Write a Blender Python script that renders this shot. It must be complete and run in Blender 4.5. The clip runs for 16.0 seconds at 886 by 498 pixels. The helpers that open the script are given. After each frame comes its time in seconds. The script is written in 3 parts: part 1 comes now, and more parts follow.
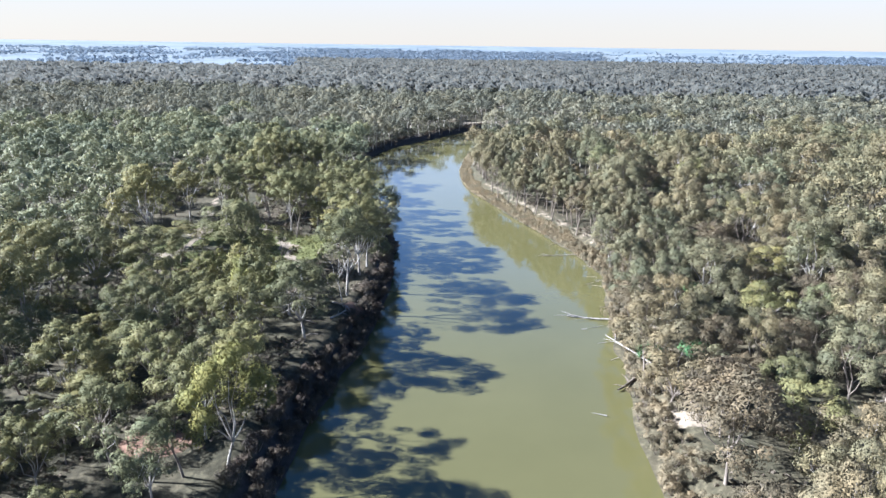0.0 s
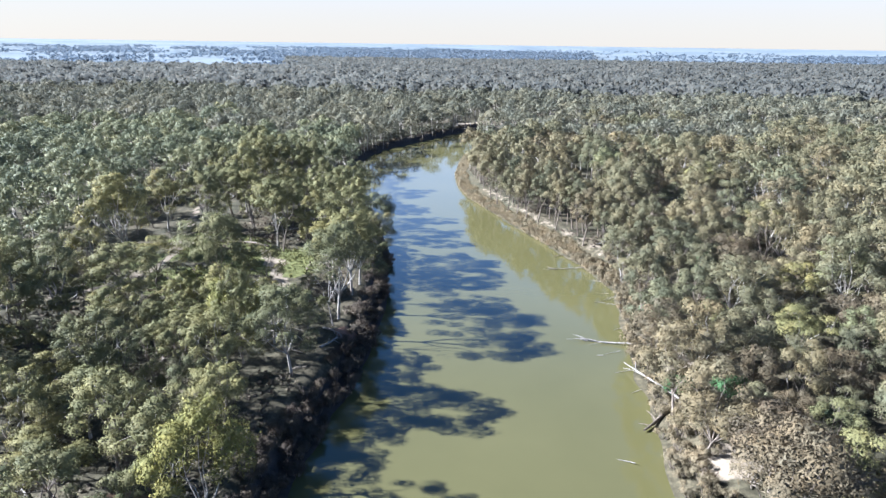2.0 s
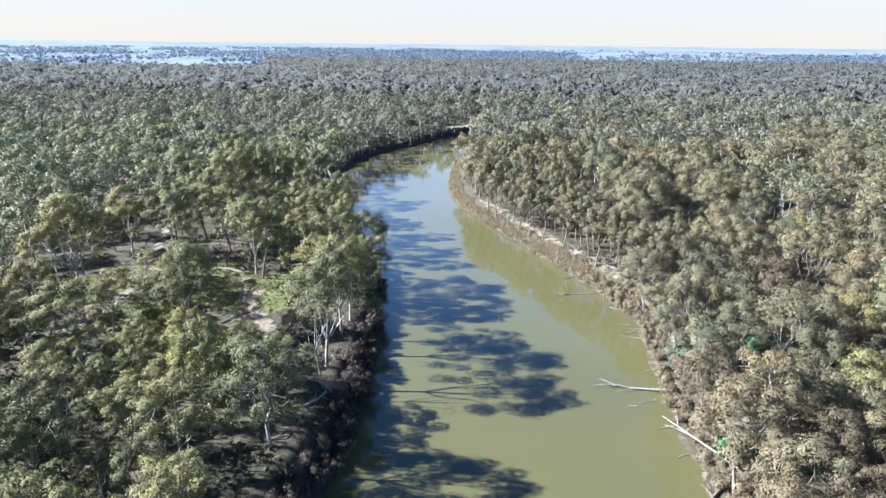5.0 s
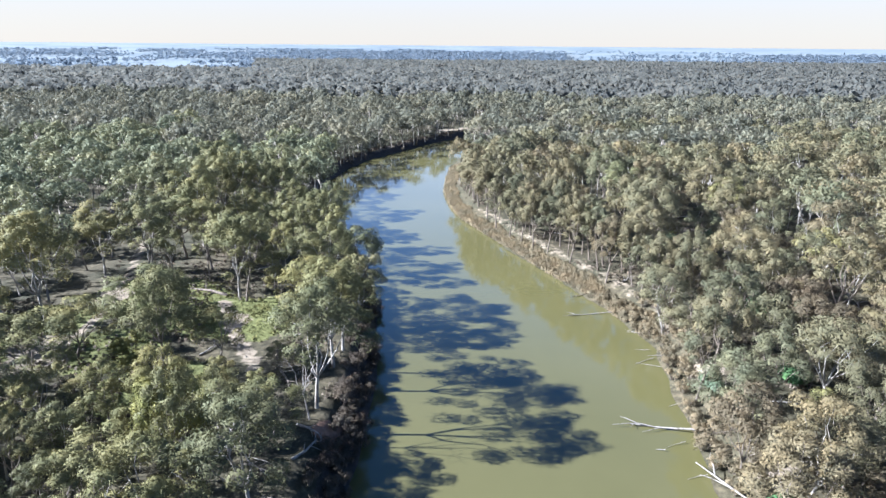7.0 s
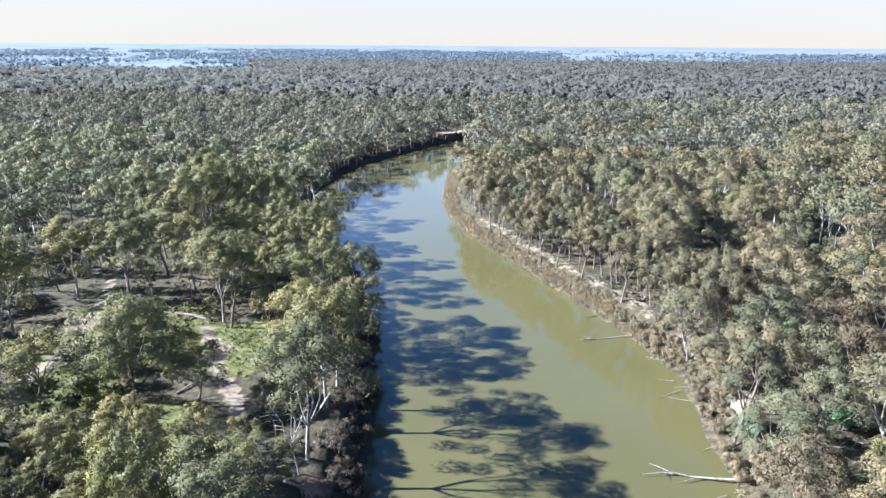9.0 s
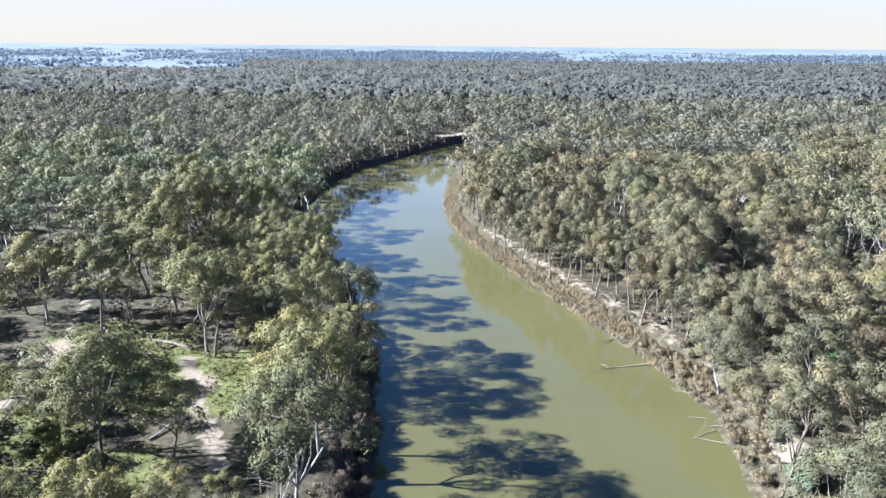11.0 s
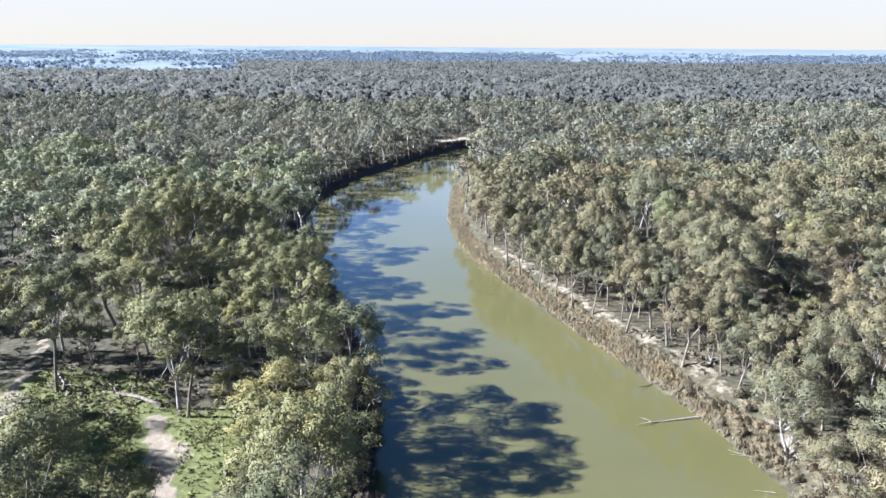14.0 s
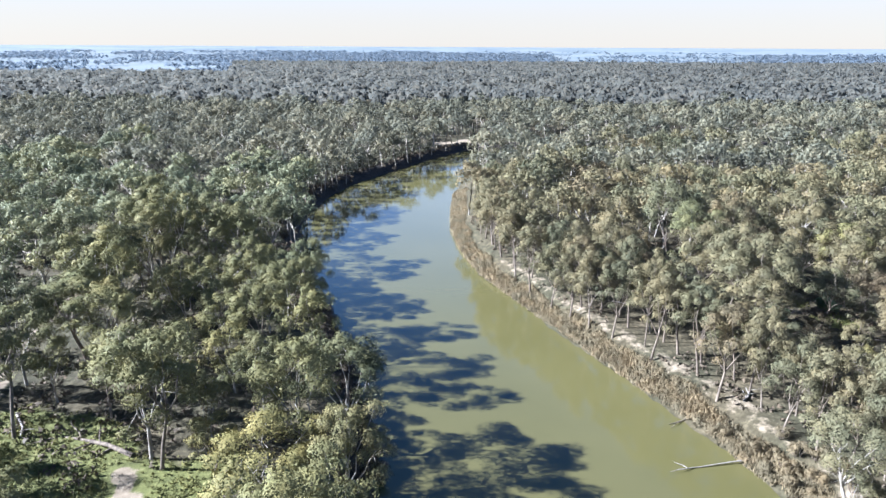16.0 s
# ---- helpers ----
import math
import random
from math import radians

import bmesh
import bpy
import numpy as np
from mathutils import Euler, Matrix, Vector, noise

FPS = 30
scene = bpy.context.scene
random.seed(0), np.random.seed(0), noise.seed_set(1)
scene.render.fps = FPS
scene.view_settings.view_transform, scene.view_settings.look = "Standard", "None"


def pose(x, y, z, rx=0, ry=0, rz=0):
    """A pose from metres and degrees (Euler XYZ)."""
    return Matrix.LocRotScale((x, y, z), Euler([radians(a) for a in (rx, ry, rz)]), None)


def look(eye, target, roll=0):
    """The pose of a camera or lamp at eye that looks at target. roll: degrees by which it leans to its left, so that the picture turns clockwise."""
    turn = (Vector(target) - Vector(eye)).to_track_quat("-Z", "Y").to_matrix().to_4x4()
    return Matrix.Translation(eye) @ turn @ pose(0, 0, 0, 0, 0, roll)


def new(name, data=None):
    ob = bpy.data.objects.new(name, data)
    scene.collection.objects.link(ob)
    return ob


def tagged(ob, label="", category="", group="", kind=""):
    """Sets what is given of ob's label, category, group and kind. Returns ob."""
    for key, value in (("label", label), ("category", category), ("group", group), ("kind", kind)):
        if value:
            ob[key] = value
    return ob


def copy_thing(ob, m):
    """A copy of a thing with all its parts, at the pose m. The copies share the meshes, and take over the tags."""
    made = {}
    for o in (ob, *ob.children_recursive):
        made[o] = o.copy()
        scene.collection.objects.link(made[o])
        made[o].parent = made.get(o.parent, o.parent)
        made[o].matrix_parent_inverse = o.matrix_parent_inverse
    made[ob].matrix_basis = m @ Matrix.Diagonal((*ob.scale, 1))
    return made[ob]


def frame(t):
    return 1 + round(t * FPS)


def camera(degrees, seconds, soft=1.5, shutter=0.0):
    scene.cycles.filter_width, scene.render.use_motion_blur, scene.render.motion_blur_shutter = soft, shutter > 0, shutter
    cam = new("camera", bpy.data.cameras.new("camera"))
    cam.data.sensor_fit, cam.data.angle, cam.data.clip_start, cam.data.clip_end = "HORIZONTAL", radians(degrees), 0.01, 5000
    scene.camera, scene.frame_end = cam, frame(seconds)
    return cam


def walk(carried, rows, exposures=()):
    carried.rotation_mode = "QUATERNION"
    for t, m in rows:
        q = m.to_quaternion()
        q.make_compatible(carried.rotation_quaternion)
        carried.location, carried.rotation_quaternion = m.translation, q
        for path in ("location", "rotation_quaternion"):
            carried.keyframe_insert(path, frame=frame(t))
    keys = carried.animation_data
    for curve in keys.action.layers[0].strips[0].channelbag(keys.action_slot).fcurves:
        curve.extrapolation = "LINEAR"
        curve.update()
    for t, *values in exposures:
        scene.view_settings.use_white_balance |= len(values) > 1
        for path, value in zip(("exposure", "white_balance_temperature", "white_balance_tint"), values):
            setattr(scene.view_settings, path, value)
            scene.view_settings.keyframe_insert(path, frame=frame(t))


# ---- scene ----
cam = camera(70.1, 16.0)
PATH = [
    (0, (8.763, 3.809, 53.921), (8.683, 5.709, 53.302), 0.8),
    (0.5, (8.15, 6.875, 53.893), (8.076, 8.775, 53.273), 0.8),
    (1, (7.523, 9.936, 53.841), (7.458, 11.836, 53.221), 0.8),
    (1.5, (6.929, 12.972, 53.776), (6.871, 14.872, 53.154), 0.8),
    (2, (6.259, 16.037, 53.738), (6.209, 17.937, 53.116), 0.8),
    (2.5, (5.691, 19.075, 53.718), (5.647, 20.975, 53.095), 0.7),
    (3, (5.037, 22.104, 53.72), (5.001, 24.004, 53.097), 0.7),
    (3.5, (4.405, 25.024, 53.696), (4.376, 26.924, 53.074), 0.7),
    (4, (3.757, 27.95, 53.717), (3.736, 29.851, 53.095), 0.7),
    (6.5, (1.002, 42.277, 53.705), (1.025, 44.178, 53.085), 0.5),
    (7, (0.656, 45.218, 53.668), (0.683, 47.12, 53.049), 0.5),
    (7.5, (0.291, 48.041, 53.654), (0.323, 49.943, 53.035), 0.5),
    (8, (-0.087, 50.922, 53.678), (-0.051, 52.824, 53.06), 0.4),
    (8.5, (-0.389, 53.759, 53.686), (-0.35, 55.66, 53.068), 0.4),
    (9, (-0.749, 56.675, 53.721), (-0.707, 58.576, 53.103), 0.4),
    (11.5, (-2.424, 70.656, 53.766), (-2.368, 72.557, 53.149), 0.5),
    (12, (-2.823, 73.539, 53.785), (-2.766, 75.44, 53.168), 0.5),
    (12.5, (-3.149, 76.294, 53.749), (-3.09, 78.196, 53.133), 0.5),
    (13, (-3.489, 79.133, 53.741), (-3.428, 81.035, 53.125), 0.5),
    (13.5, (-3.794, 81.87, 53.73), (-3.732, 83.772, 53.115), 0.4),
    (14, (-4.119, 84.693, 53.714), (-4.055, 86.595, 53.099), 0.4),
    (14.5, (-4.426, 87.47, 53.659), (-4.359, 89.372, 53.044), 0.4),
    (15, (-4.773, 90.398, 53.615), (-4.703, 92.3, 53.001), 0.4),
    (15.5, (-5.072, 93.23, 53.547), (-5.001, 95.132, 52.932), 0.4),
    (16, (-5.36, 96.119, 53.48), (-5.286, 98.02, 52.865), 0.3),
]
walk(cam, [(t, look(eye, target, roll)) for t, eye, target, roll in PATH], [(0, 2.62, 5320, 13), (16, 2.62, 5320, 13)])

# ---------------------------------------------------------------- light
SUN_ELEV, SUN_AZ = radians(30), radians(-87)   # azimuth from +y towards +x
world = bpy.data.worlds.new("sky")
scene.world = world
world.use_nodes = True
wn = world.node_tree
sky = wn.nodes.new("ShaderNodeTexSky")
sky.sky_type, sky.sun_disc = "NISHITA", False
sky.sun_elevation, sky.sun_rotation = SUN_ELEV, SUN_AZ
sky.air_density, sky.dust_density, sky.ozone_density = 1.0, 0.2, 3.0
# pale haze at the horizon all round, passing smoothly into blue overhead
up = wn.nodes.new("ShaderNodeSeparateXYZ")
wn.links.new(wn.nodes.new("ShaderNodeTexCoord").outputs["Generated"], up.inputs["Vector"])
air = wn.nodes.new("ShaderNodeValToRGB")
air.color_ramp.interpolation = "B_SPLINE"
air.color_ramp.elements[1].color = (0.004, 0.01, 0.025, 1)
for where, colour in ((0.0, (0.147, 0.127, 0.098)), (0.075, (0.146, 0.129, 0.104)), (0.16, (0.150, 0.182, 0.232)), (0.30, (0.072, 0.132, 0.235)), (0.5, (0.012, 0.036, 0.090)), (0.85, (0.004, 0.012, 0.03))):
    stop = air.color_ramp.elements.new(where) if where else air.color_ramp.elements[0]
    stop.color = (*colour, 1)
wn.links.new(up.outputs["Z"], air.inputs["Fac"])
haze = wn.nodes.new("ShaderNodeBackground")
wn.links.new(air.outputs["Color"], haze.inputs["Color"])
both = wn.nodes.new("ShaderNodeAddShader")
wn.nodes["Background"].inputs["Strength"].default_value = 0.003
wn.links.new(sky.outputs["Color"], wn.nodes["Background"].inputs["Color"])
wn.links.new(wn.nodes["Background"].outputs[0], both.inputs[0])
wn.links.new(haze.outputs[0], both.inputs[1])
wn.links.new(both.outputs[0], wn.nodes["World Output"].inputs["Surface"])
sun = new("sun", bpy.data.lights.new("sun", "SUN"))
sun.data.energy, sun.data.angle, sun.data.color = 5.0, radians(0.6), (1.0, 0.965, 0.90)
sun.matrix_world = look((0, 0, 300), (-math.sin(SUN_AZ) * math.cos(SUN_ELEV), -math.cos(SUN_AZ) * math.cos(SUN_ELEV), 300 - math.sin(SUN_ELEV)))


# ---------------------------------------------------------------- materials
def material(name, rough=0.8, spec=0.3):
    m = bpy.data.materials.new(name)
    m.use_nodes = True
    b = m.node_tree.nodes["Principled BSDF"]
    b.inputs["Roughness"].default_value = rough
    b.inputs["Specular IOR Level"].default_value = spec
    return m, m.node_tree.nodes, m.node_tree.links, b


def noise_node(n, l, scale, detail=4.0, rough=0.6, vector=None):
    t = n.new("ShaderNodeTexNoise")
    t.inputs["Scale"].default_value, t.inputs["Detail"].default_value, t.inputs["Roughness"].default_value = scale, detail, rough
    if vector is not None:
        l.new(vector, t.inputs["Vector"])
    return t.outputs["Fac"]


def ramp(n, l, fac, stops):
    r = n.new("ShaderNodeValToRGB")
    els = r.color_ramp.elements
    while len(els) < len(stops):
        els.new(0.5)
    for e, (p, c) in zip(els, stops):
        e.position, e.color = p, (*c, 1)
    l.new(fac, r.inputs["Fac"])
    return r.outputs["Color"]


def mixed(n, l, fac, a, b, mode="MIX"):
    m = n.new("ShaderNodeMix")
    m.data_type, m.blend_type = "RGBA", mode
    for value, socket in ((fac, m.inputs["Factor"]), (a, m.inputs["A"]), (b, m.inputs["B"])):
        if isinstance(value, (int, float)):
            socket.default_value = value
        elif isinstance(value, tuple):
            socket.default_value = (*value, 1)
        else:
            l.new(value, socket)
    return m.outputs["Result"]


def position(n):
    return n.new("ShaderNodeNewGeometry").outputs["Position"]


def bump(n, l, b, height, strength, distance):
    t = n.new("ShaderNodeBump")
    t.inputs["Strength"].default_value, t.inputs["Distance"].default_value = strength, distance
    l.new(height, t.inputs["Height"])
    l.new(t.outputs["Normal"], b.inputs["Normal"])


def foliage(name, stops, joined=False, let_through=0.06):
    """Leaves: a tint for each tree, a finer one for each tuft, and some light let through."""
    m, n, l, b = material(name, 0.65, 0.08)
    if joined:
        a = n.new("ShaderNodeAttribute")
        a.attribute_name = "tint"
        fac = a.outputs["Fac"]
    else:
        fac = n.new("ShaderNodeObjectInfo").outputs["Random"]
    tree = ramp(n, l, fac, stops)
    tuft = n.new("ShaderNodeNewGeometry").outputs["Random Per Island"]
    fine = ramp(n, l, tuft, [(0.0, (0.90, 0.91, 0.90)), (1.0, (1.1, 1.09, 1.06))])
    col = mixed(n, l, 1.0, tree, fine, "MULTIPLY")
    patch = ramp(n, l, noise_node(n, l, 0.35, 2.0, 0.5, position(n)), [(0.35, (0.85, 0.9, 0.9)), (0.65, (1.15, 1.1, 1.0))])
    col = mixed(n, l, 1.0, col, patch, "MULTIPLY")
    l.new(col, b.inputs["Base Color"])
    tr = n.new("ShaderNodeBsdfTranslucent")
    l.new(col, tr.inputs["Color"])
    mx = n.new("ShaderNodeMixShader")
    mx.inputs["Fac"].default_value = let_through
    l.new(b.outputs["BSDF"], mx.inputs[1])
    l.new(tr.outputs["BSDF"], mx.inputs[2])
    l.new(mx.outputs["Shader"], n["Material Output"].inputs["Surface"])
    return m


GREENS = [(0.0, (0.090, 0.091, 0.049)), (0.25, (0.129, 0.122, 0.058)), (0.5, (0.154, 0.141, 0.062)), (0.7, (0.115, 0.117, 0.064)), (0.85, (0.173, 0.151, 0.061)), (1.0, (0.138, 0.125, 0.064))]
GREYS = [(0.0, (0.076, 0.077, 0.049)), (0.25, (0.115, 0.104, 0.062)), (0.5, (0.132, 0.112, 0.066)), (0.7, (0.098, 0.098, 0.060)), (0.85, (0.138, 0.112, 0.064)), (1.0, (0.120, 0.098, 0.062))]
GREY_GREENS = [(0.0, (0.108, 0.118, 0.078)), (0.3, (0.148, 0.152, 0.090)), (0.6, (0.176, 0.173, 0.096)), (0.8, (0.140, 0.152, 0.100)), (1.0, (0.196, 0.182, 0.094))]
# Far belts: the haze of distance is painted into these leaf colours
HAZE_BLUES = [(0.0, (0.115, 0.148, 0.200)), (0.5, (0.132, 0.163, 0.212)), (1.0, (0.150, 0.175, 0.215))]
HAZE_GREYS = [(0.0, (0.124, 0.126, 0.122)), (0.4, (0.133, 0.134, 0.126)), (0.7, (0.141, 0.139, 0.128)), (1.0, (0.149, 0.144, 0.131))]
# Leaf colours greyed slightly: a thin distance haze is put into them
FAINT_HAZE = [(0.0, (0.106, 0.107, 0.085)), (0.4, (0.126, 0.124, 0.093)), (0.7, (0.141, 0.134, 0.097)), (1.0, (0.155, 0.142, 0.099))]
leaf_green = foliage("leaf_green", GREENS)
leaf_grey = foliage("leaf_grey", GREYS)
leaf_yellow = foliage("leaf_yellow", [(0.0, (0.136, 0.130, 0.042)), (1.0, (0.150, 0.140, 0.046))])
leaf_bright = foliage("leaf_bright", [(0.0, (0.050, 0.100, 0.042)), (1.0, (0.062, 0.118, 0.050))])
leaf_dry = foliage("leaf_dry", [(0.0, (0.078, 0.061, 0.042)), (0.5, (0.092, 0.073, 0.048)), (1.0, (0.104, 0.083, 0.054))], False, 0.08)
twig_brown = foliage("twig_brown", [(0.0, (0.052, 0.041, 0.035)), (0.5, (0.075, 0.060, 0.048)), (1.0, (0.105, 0.084, 0.064))], False, 0.05)
reed_tan = foliage("reed_tan", [(0.0, (0.138, 0.111, 0.072)), (1.0, (0.168, 0.135, 0.088))], False, 0.12)
leaf_grass = foliage("leaf_grass", [(0.0, (0.098, 0.098, 0.036)), (1.0, (0.120, 0.116, 0.044))])
leaf_blue = foliage("leaf_blue", [(0.0, (0.080, 0.104, 0.064)), (1.0, (0.095, 0.115, 0.075))])
wood_green = foliage("wood_green", GREY_GREENS, True, 0.16)
wood_grey = foliage("wood_grey", [(p, tuple(1.12 * v for v in c)) for p, c in GREYS], True, 0.16)
wood_faint_haze = foliage("wood_faint_haze", FAINT_HAZE, True, 0.25)
# More light let through far off, to soften dark gaps as haze would
wood_haze_grey = foliage("wood_haze_grey", HAZE_GREYS, True, 0.5)
wood_haze_blue = foliage("wood_haze_blue", HAZE_BLUES, True, 0.35)


def bark(name, pale, dark):
    m, n, l, b = material(name, 0.8, 0.2)
    p = position(n)
    streak = n.new("ShaderNodeMapping")
    streak.inputs["Scale"].default_value = (3.0, 3.0, 0.5)
    l.new(p, streak.inputs["Vector"])
    f = noise_node(n, l, 1.0, 5.0, 0.65, streak.outputs["Vector"])
    l.new(ramp(n, l, f, [(0.36, dark), (0.56, pale), (0.8, tuple(min(1, c * 1.25) for c in pale))]), b.inputs["Base Color"])
    bump(n, l, b, f, 0.6, 0.05)
    return m


bark_pale = bark("bark_pale", (0.29, 0.265, 0.23), (0.12, 0.10, 0.08))
bark_dark = bark("bark_dark", (0.16, 0.13, 0.10), (0.06, 0.048, 0.04))
bark_mid = bark("bark_mid", (0.18, 0.15, 0.12), (0.075, 0.06, 0.048))
bark_dead = bark("bark_dead", (0.27, 0.245, 0.22), (0.12, 0.105, 0.09))


def ground_material():
    m, n, l, b = material("forest_floor", 0.95, 0.15)
    p = position(n)

    def mask(name):
        a = n.new("ShaderNodeAttribute")
        a.attribute_name = name
        return a.outputs["Fac"]

    fine = noise_node(n, l, 0.9, 6.0, 0.7, p)
    wide = noise_node(n, l, 0.07, 4.0, 0.6, p)
    litter = ramp(n, l, fine, [(0.3, (0.026, 0.024, 0.016)), (0.5, (0.054, 0.049, 0.033)), (0.75, (0.13, 0.115, 0.08))])
    litter = mixed(n, l, 1.0, litter, ramp(n, l, wide, [(0.35, (0.75, 0.78, 0.7)), (0.65, (1.2, 1.1, 1.0))]), "MULTIPLY")
    grass = ramp(n, l, fine, [(0.3, (0.055, 0.060, 0.022)), (0.55, (0.105, 0.110, 0.038)), (0.8, (0.19, 0.18, 0.085))])
    sand = ramp(n, l, fine, [(0.3, (0.15, 0.122, 0.088)), (0.6, (0.225, 0.184, 0.135)), (0.85, (0.31, 0.26, 0.195))])
    red = ramp(n, l, fine, [(0.3, (0.13, 0.075, 0.05)), (0.7, (0.26, 0.16, 0.11))])
    # Farmland colour paled and blued, with distance haze painted in
    hazed_field = ramp(n, l, noise_node(n, l, 0.004, 3.0, 0.5, p), [(0.4, (0.100, 0.122, 0.135)), (0.6, (0.135, 0.155, 0.165))])
    # Bank mud, its colour darkened further to carry the bank's shade
    shaded_mud = ramp(n, l, fine, [(0.3, (0.025, 0.022, 0.020)), (0.7, (0.065, 0.054, 0.046))])

    def worn(fac):
        add = n.new("ShaderNodeMath")
        add.operation = "MULTIPLY_ADD"
        l.new(noise_node(n, l, 0.45, 5.0, 0.65, p), add.inputs[0])
        add.inputs[1].default_value = 0.9
        sub = n.new("ShaderNodeMath")
        sub.operation, sub.inputs[1].default_value = "SUBTRACT", 0.45
        l.new(fac, sub.inputs[0])
        l.new(sub.outputs[0], add.inputs[2])
        step = n.new("ShaderNodeMapRange")
        step.interpolation_type = "SMOOTHSTEP"
        step.inputs["From Min"].default_value, step.inputs["From Max"].default_value = 0.38, 0.62
        l.new(add.outputs[0], step.inputs["Value"])
        return step.outputs["Result"]

    col = litter
    for name, c in (("shaded_mud", shaded_mud), ("grass", grass), ("red", red), ("sand", sand)):
        col = mixed(n, l, worn(mask(name)), col, c)
    col = mixed(n, l, mask("hazed_field"), col, hazed_field)
    l.new(col, b.inputs["Base Color"])
    bump(n, l, b, fine, 0.8, 0.25)
    return m


def water_material():
    m, n, l, b = material("river_water", 0.05, 1.0)
    b.inputs["IOR"].default_value = 1.33
    p = position(n)
    silt = noise_node(n, l, 0.03, 4.0, 0.6, p)
    l.new(ramp(n, l, silt, [(0.3, (0.072, 0.067, 0.026)), (0.7, (0.084, 0.077, 0.031))]), b.inputs["Base Color"])
    stretch = n.new("ShaderNodeMapping")
    stretch.inputs["Scale"].default_value = (1.0, 0.6, 1.0)
    l.new(p, stretch.inputs["Vector"])
    ripple = noise_node(n, l, 0.8, 4.0, 0.6, stretch.outputs["Vector"])
    bump(n, l, b, ripple, 0.12, 0.12)
    return m


forest_floor = ground_material()
river_water = water_material()


# ---------------------------------------------------------------- plan of the river
LEFT = [(-30, -400), (-22, -100), (-17, 20), (-15, 80), (-13.5, 92), (-10.8, 106), (-9.8, 118), (-10, 130), (-10, 142), (-11, 160), (-13, 176), (-19, 200),
        (-27, 225), (-36, 255), (-41.5, 280), (-42.5, 297), (-39, 325), (-32, 346), (-18, 371), (-1, 403), (18, 429), (32, 439), (60, 449), (120, 452), (320, 430)]
RIGHT = [(22, -400), (28, -100), (33, 20), (34.4, 82), (36.7, 103), (38, 120), (40, 135), (42, 150), (40.2, 161), (37, 172), (33.2, 182), (25.6, 200),
         (17.2, 222), (9.5, 242), (6.5, 260), (5, 280), (6, 300), (8, 325), (12, 346), (17, 380), (24, 402), (40, 412), (70, 416), (120, 412), (320, 385)]


def smooth(e0, e1, v):
    k = np.clip((v - e0) / (e1 - e0), 0, 1)
    return k * k * (3 - 2 * k)


def far_from(line, x, y):
    """Distance of points from a polyline."""
    best = np.full(x.shape, 1e9)
    for (ax, ay), (bx, by) in zip(line, line[1:]):
        dx, dy = bx - ax, by - ay
        k = np.clip(((x - ax) * dx + (y - ay) * dy) / (dx * dx + dy * dy), 0, 1)
        best = np.minimum(best, np.hypot(x - ax - k * dx, y - ay - k * dy))
    return best


def in_river(x, y):
    ring = LEFT + RIGHT[::-1]
    inside = np.zeros(x.shape, bool)
    for (ax, ay), (bx, by) in zip(ring, ring[1:] + ring[:1]):
        if ay != by:
            inside ^= ((ay > y) != (by > y)) & (x < (bx - ax) * (y - ay) / (by - ay) + ax)
    return inside


def lattice(ix, iy, seed):
    h = np.sin(ix * 127.1 + iy * 311.7 + seed * 74.7) * 43758.5453
    return h - np.floor(h)


def value_noise(x, y, size, seed=0):
    x, y = x / size, y / size
    ix, iy = np.floor(x), np.floor(y)
    fx, fy = x - ix, y - iy
    fx, fy = fx * fx * (3 - 2 * fx), fy * fy * (3 - 2 * fy)
    a, b_ = lattice(ix, iy, seed), lattice(ix + 1, iy, seed)
    c, d = lattice(ix, iy + 1, seed), lattice(ix + 1, iy + 1, seed)
    return (a * (1 - fx) + b_ * fx) * (1 - fy) + (c * (1 - fx) + d * fx) * fy - 0.5


def shore(x, y):
    """Metres from the water's edge (negative in the river) and whether the left bank is nearer."""
    dl, dr = far_from(LEFT, x, y), far_from(RIGHT, x, y)
    d = np.minimum(dl, dr)
    return np.where(in_river(x, y), -d, d), dl < dr


def height(x, y):
    x, y = np.asarray(x, float), np.asarray(y, float)
    d, left = shore(x, y)
    d = d + 1.6 * value_noise(x, y, 7, 3) * (np.abs(d) < 40)
    bank = np.where(left, (4.2 - 1.5 * smooth(210, 300, y)) * smooth(-0.5, 5.5 - 1.4 * smooth(210, 260, y), d), 0.5 * smooth(-0.4, 0.6, d) + 2.6 * smooth(1.2, 6.5, d))
    land = bank + smooth(3, 20, d) * (1.4 * value_noise(x, y, 34, 1) + 0.5 * value_noise(x, y, 9, 2))
    bed = -2.2 * smooth(0, 7, -d)
    r = np.hypot(x, y)
    return np.where(d > -0.4, land, bed) + 36 * smooth(2700, 4600, r)


def seg_mask(line, x, y, half, soft):
    return 1 - smooth(half - soft, half + soft, far_from(line, x, y))


TRACK = [(-27.5, 134), (-29, 138), (-34, 146), (-37, 152), (-40.8, 161)]
TRACK_B = [(-90, 120), (-72, 132), (-64, 140), (-62, 150), (-63, 164), (-67, 178), (-74, 200), (-80, 240)]
GRASS = [(-66, 152, 6), (-68, 141, 6), (-48, 163, 8), (-56, 160, 7), (-46, 154, 6), (-62, 167, 6), (-40, 150, 5), (-33, 151, 7), (-39, 157, 7), (-44, 128, 7), (-54, 141, 9), (-52, 167, 7), (-39, 132, 6), (-60, 170, 6), (-30, 160, 5), (70, 214, 4), (74, 204, 4)]
SAND = [(67, 211, 4), (72, 219, 4), (-63, 136, 5), (-66, 142, 5), (-64, 164, 4), (-36, 153, 3), (44, 113, 3), (42, 86, 4), (46, 138, 3), (45, 156, 2), (8, 443, 6), (22, 446, 7), (38, 450, 8), (14, 440, 5), (29, 446, 8), (50, 453, 6)]


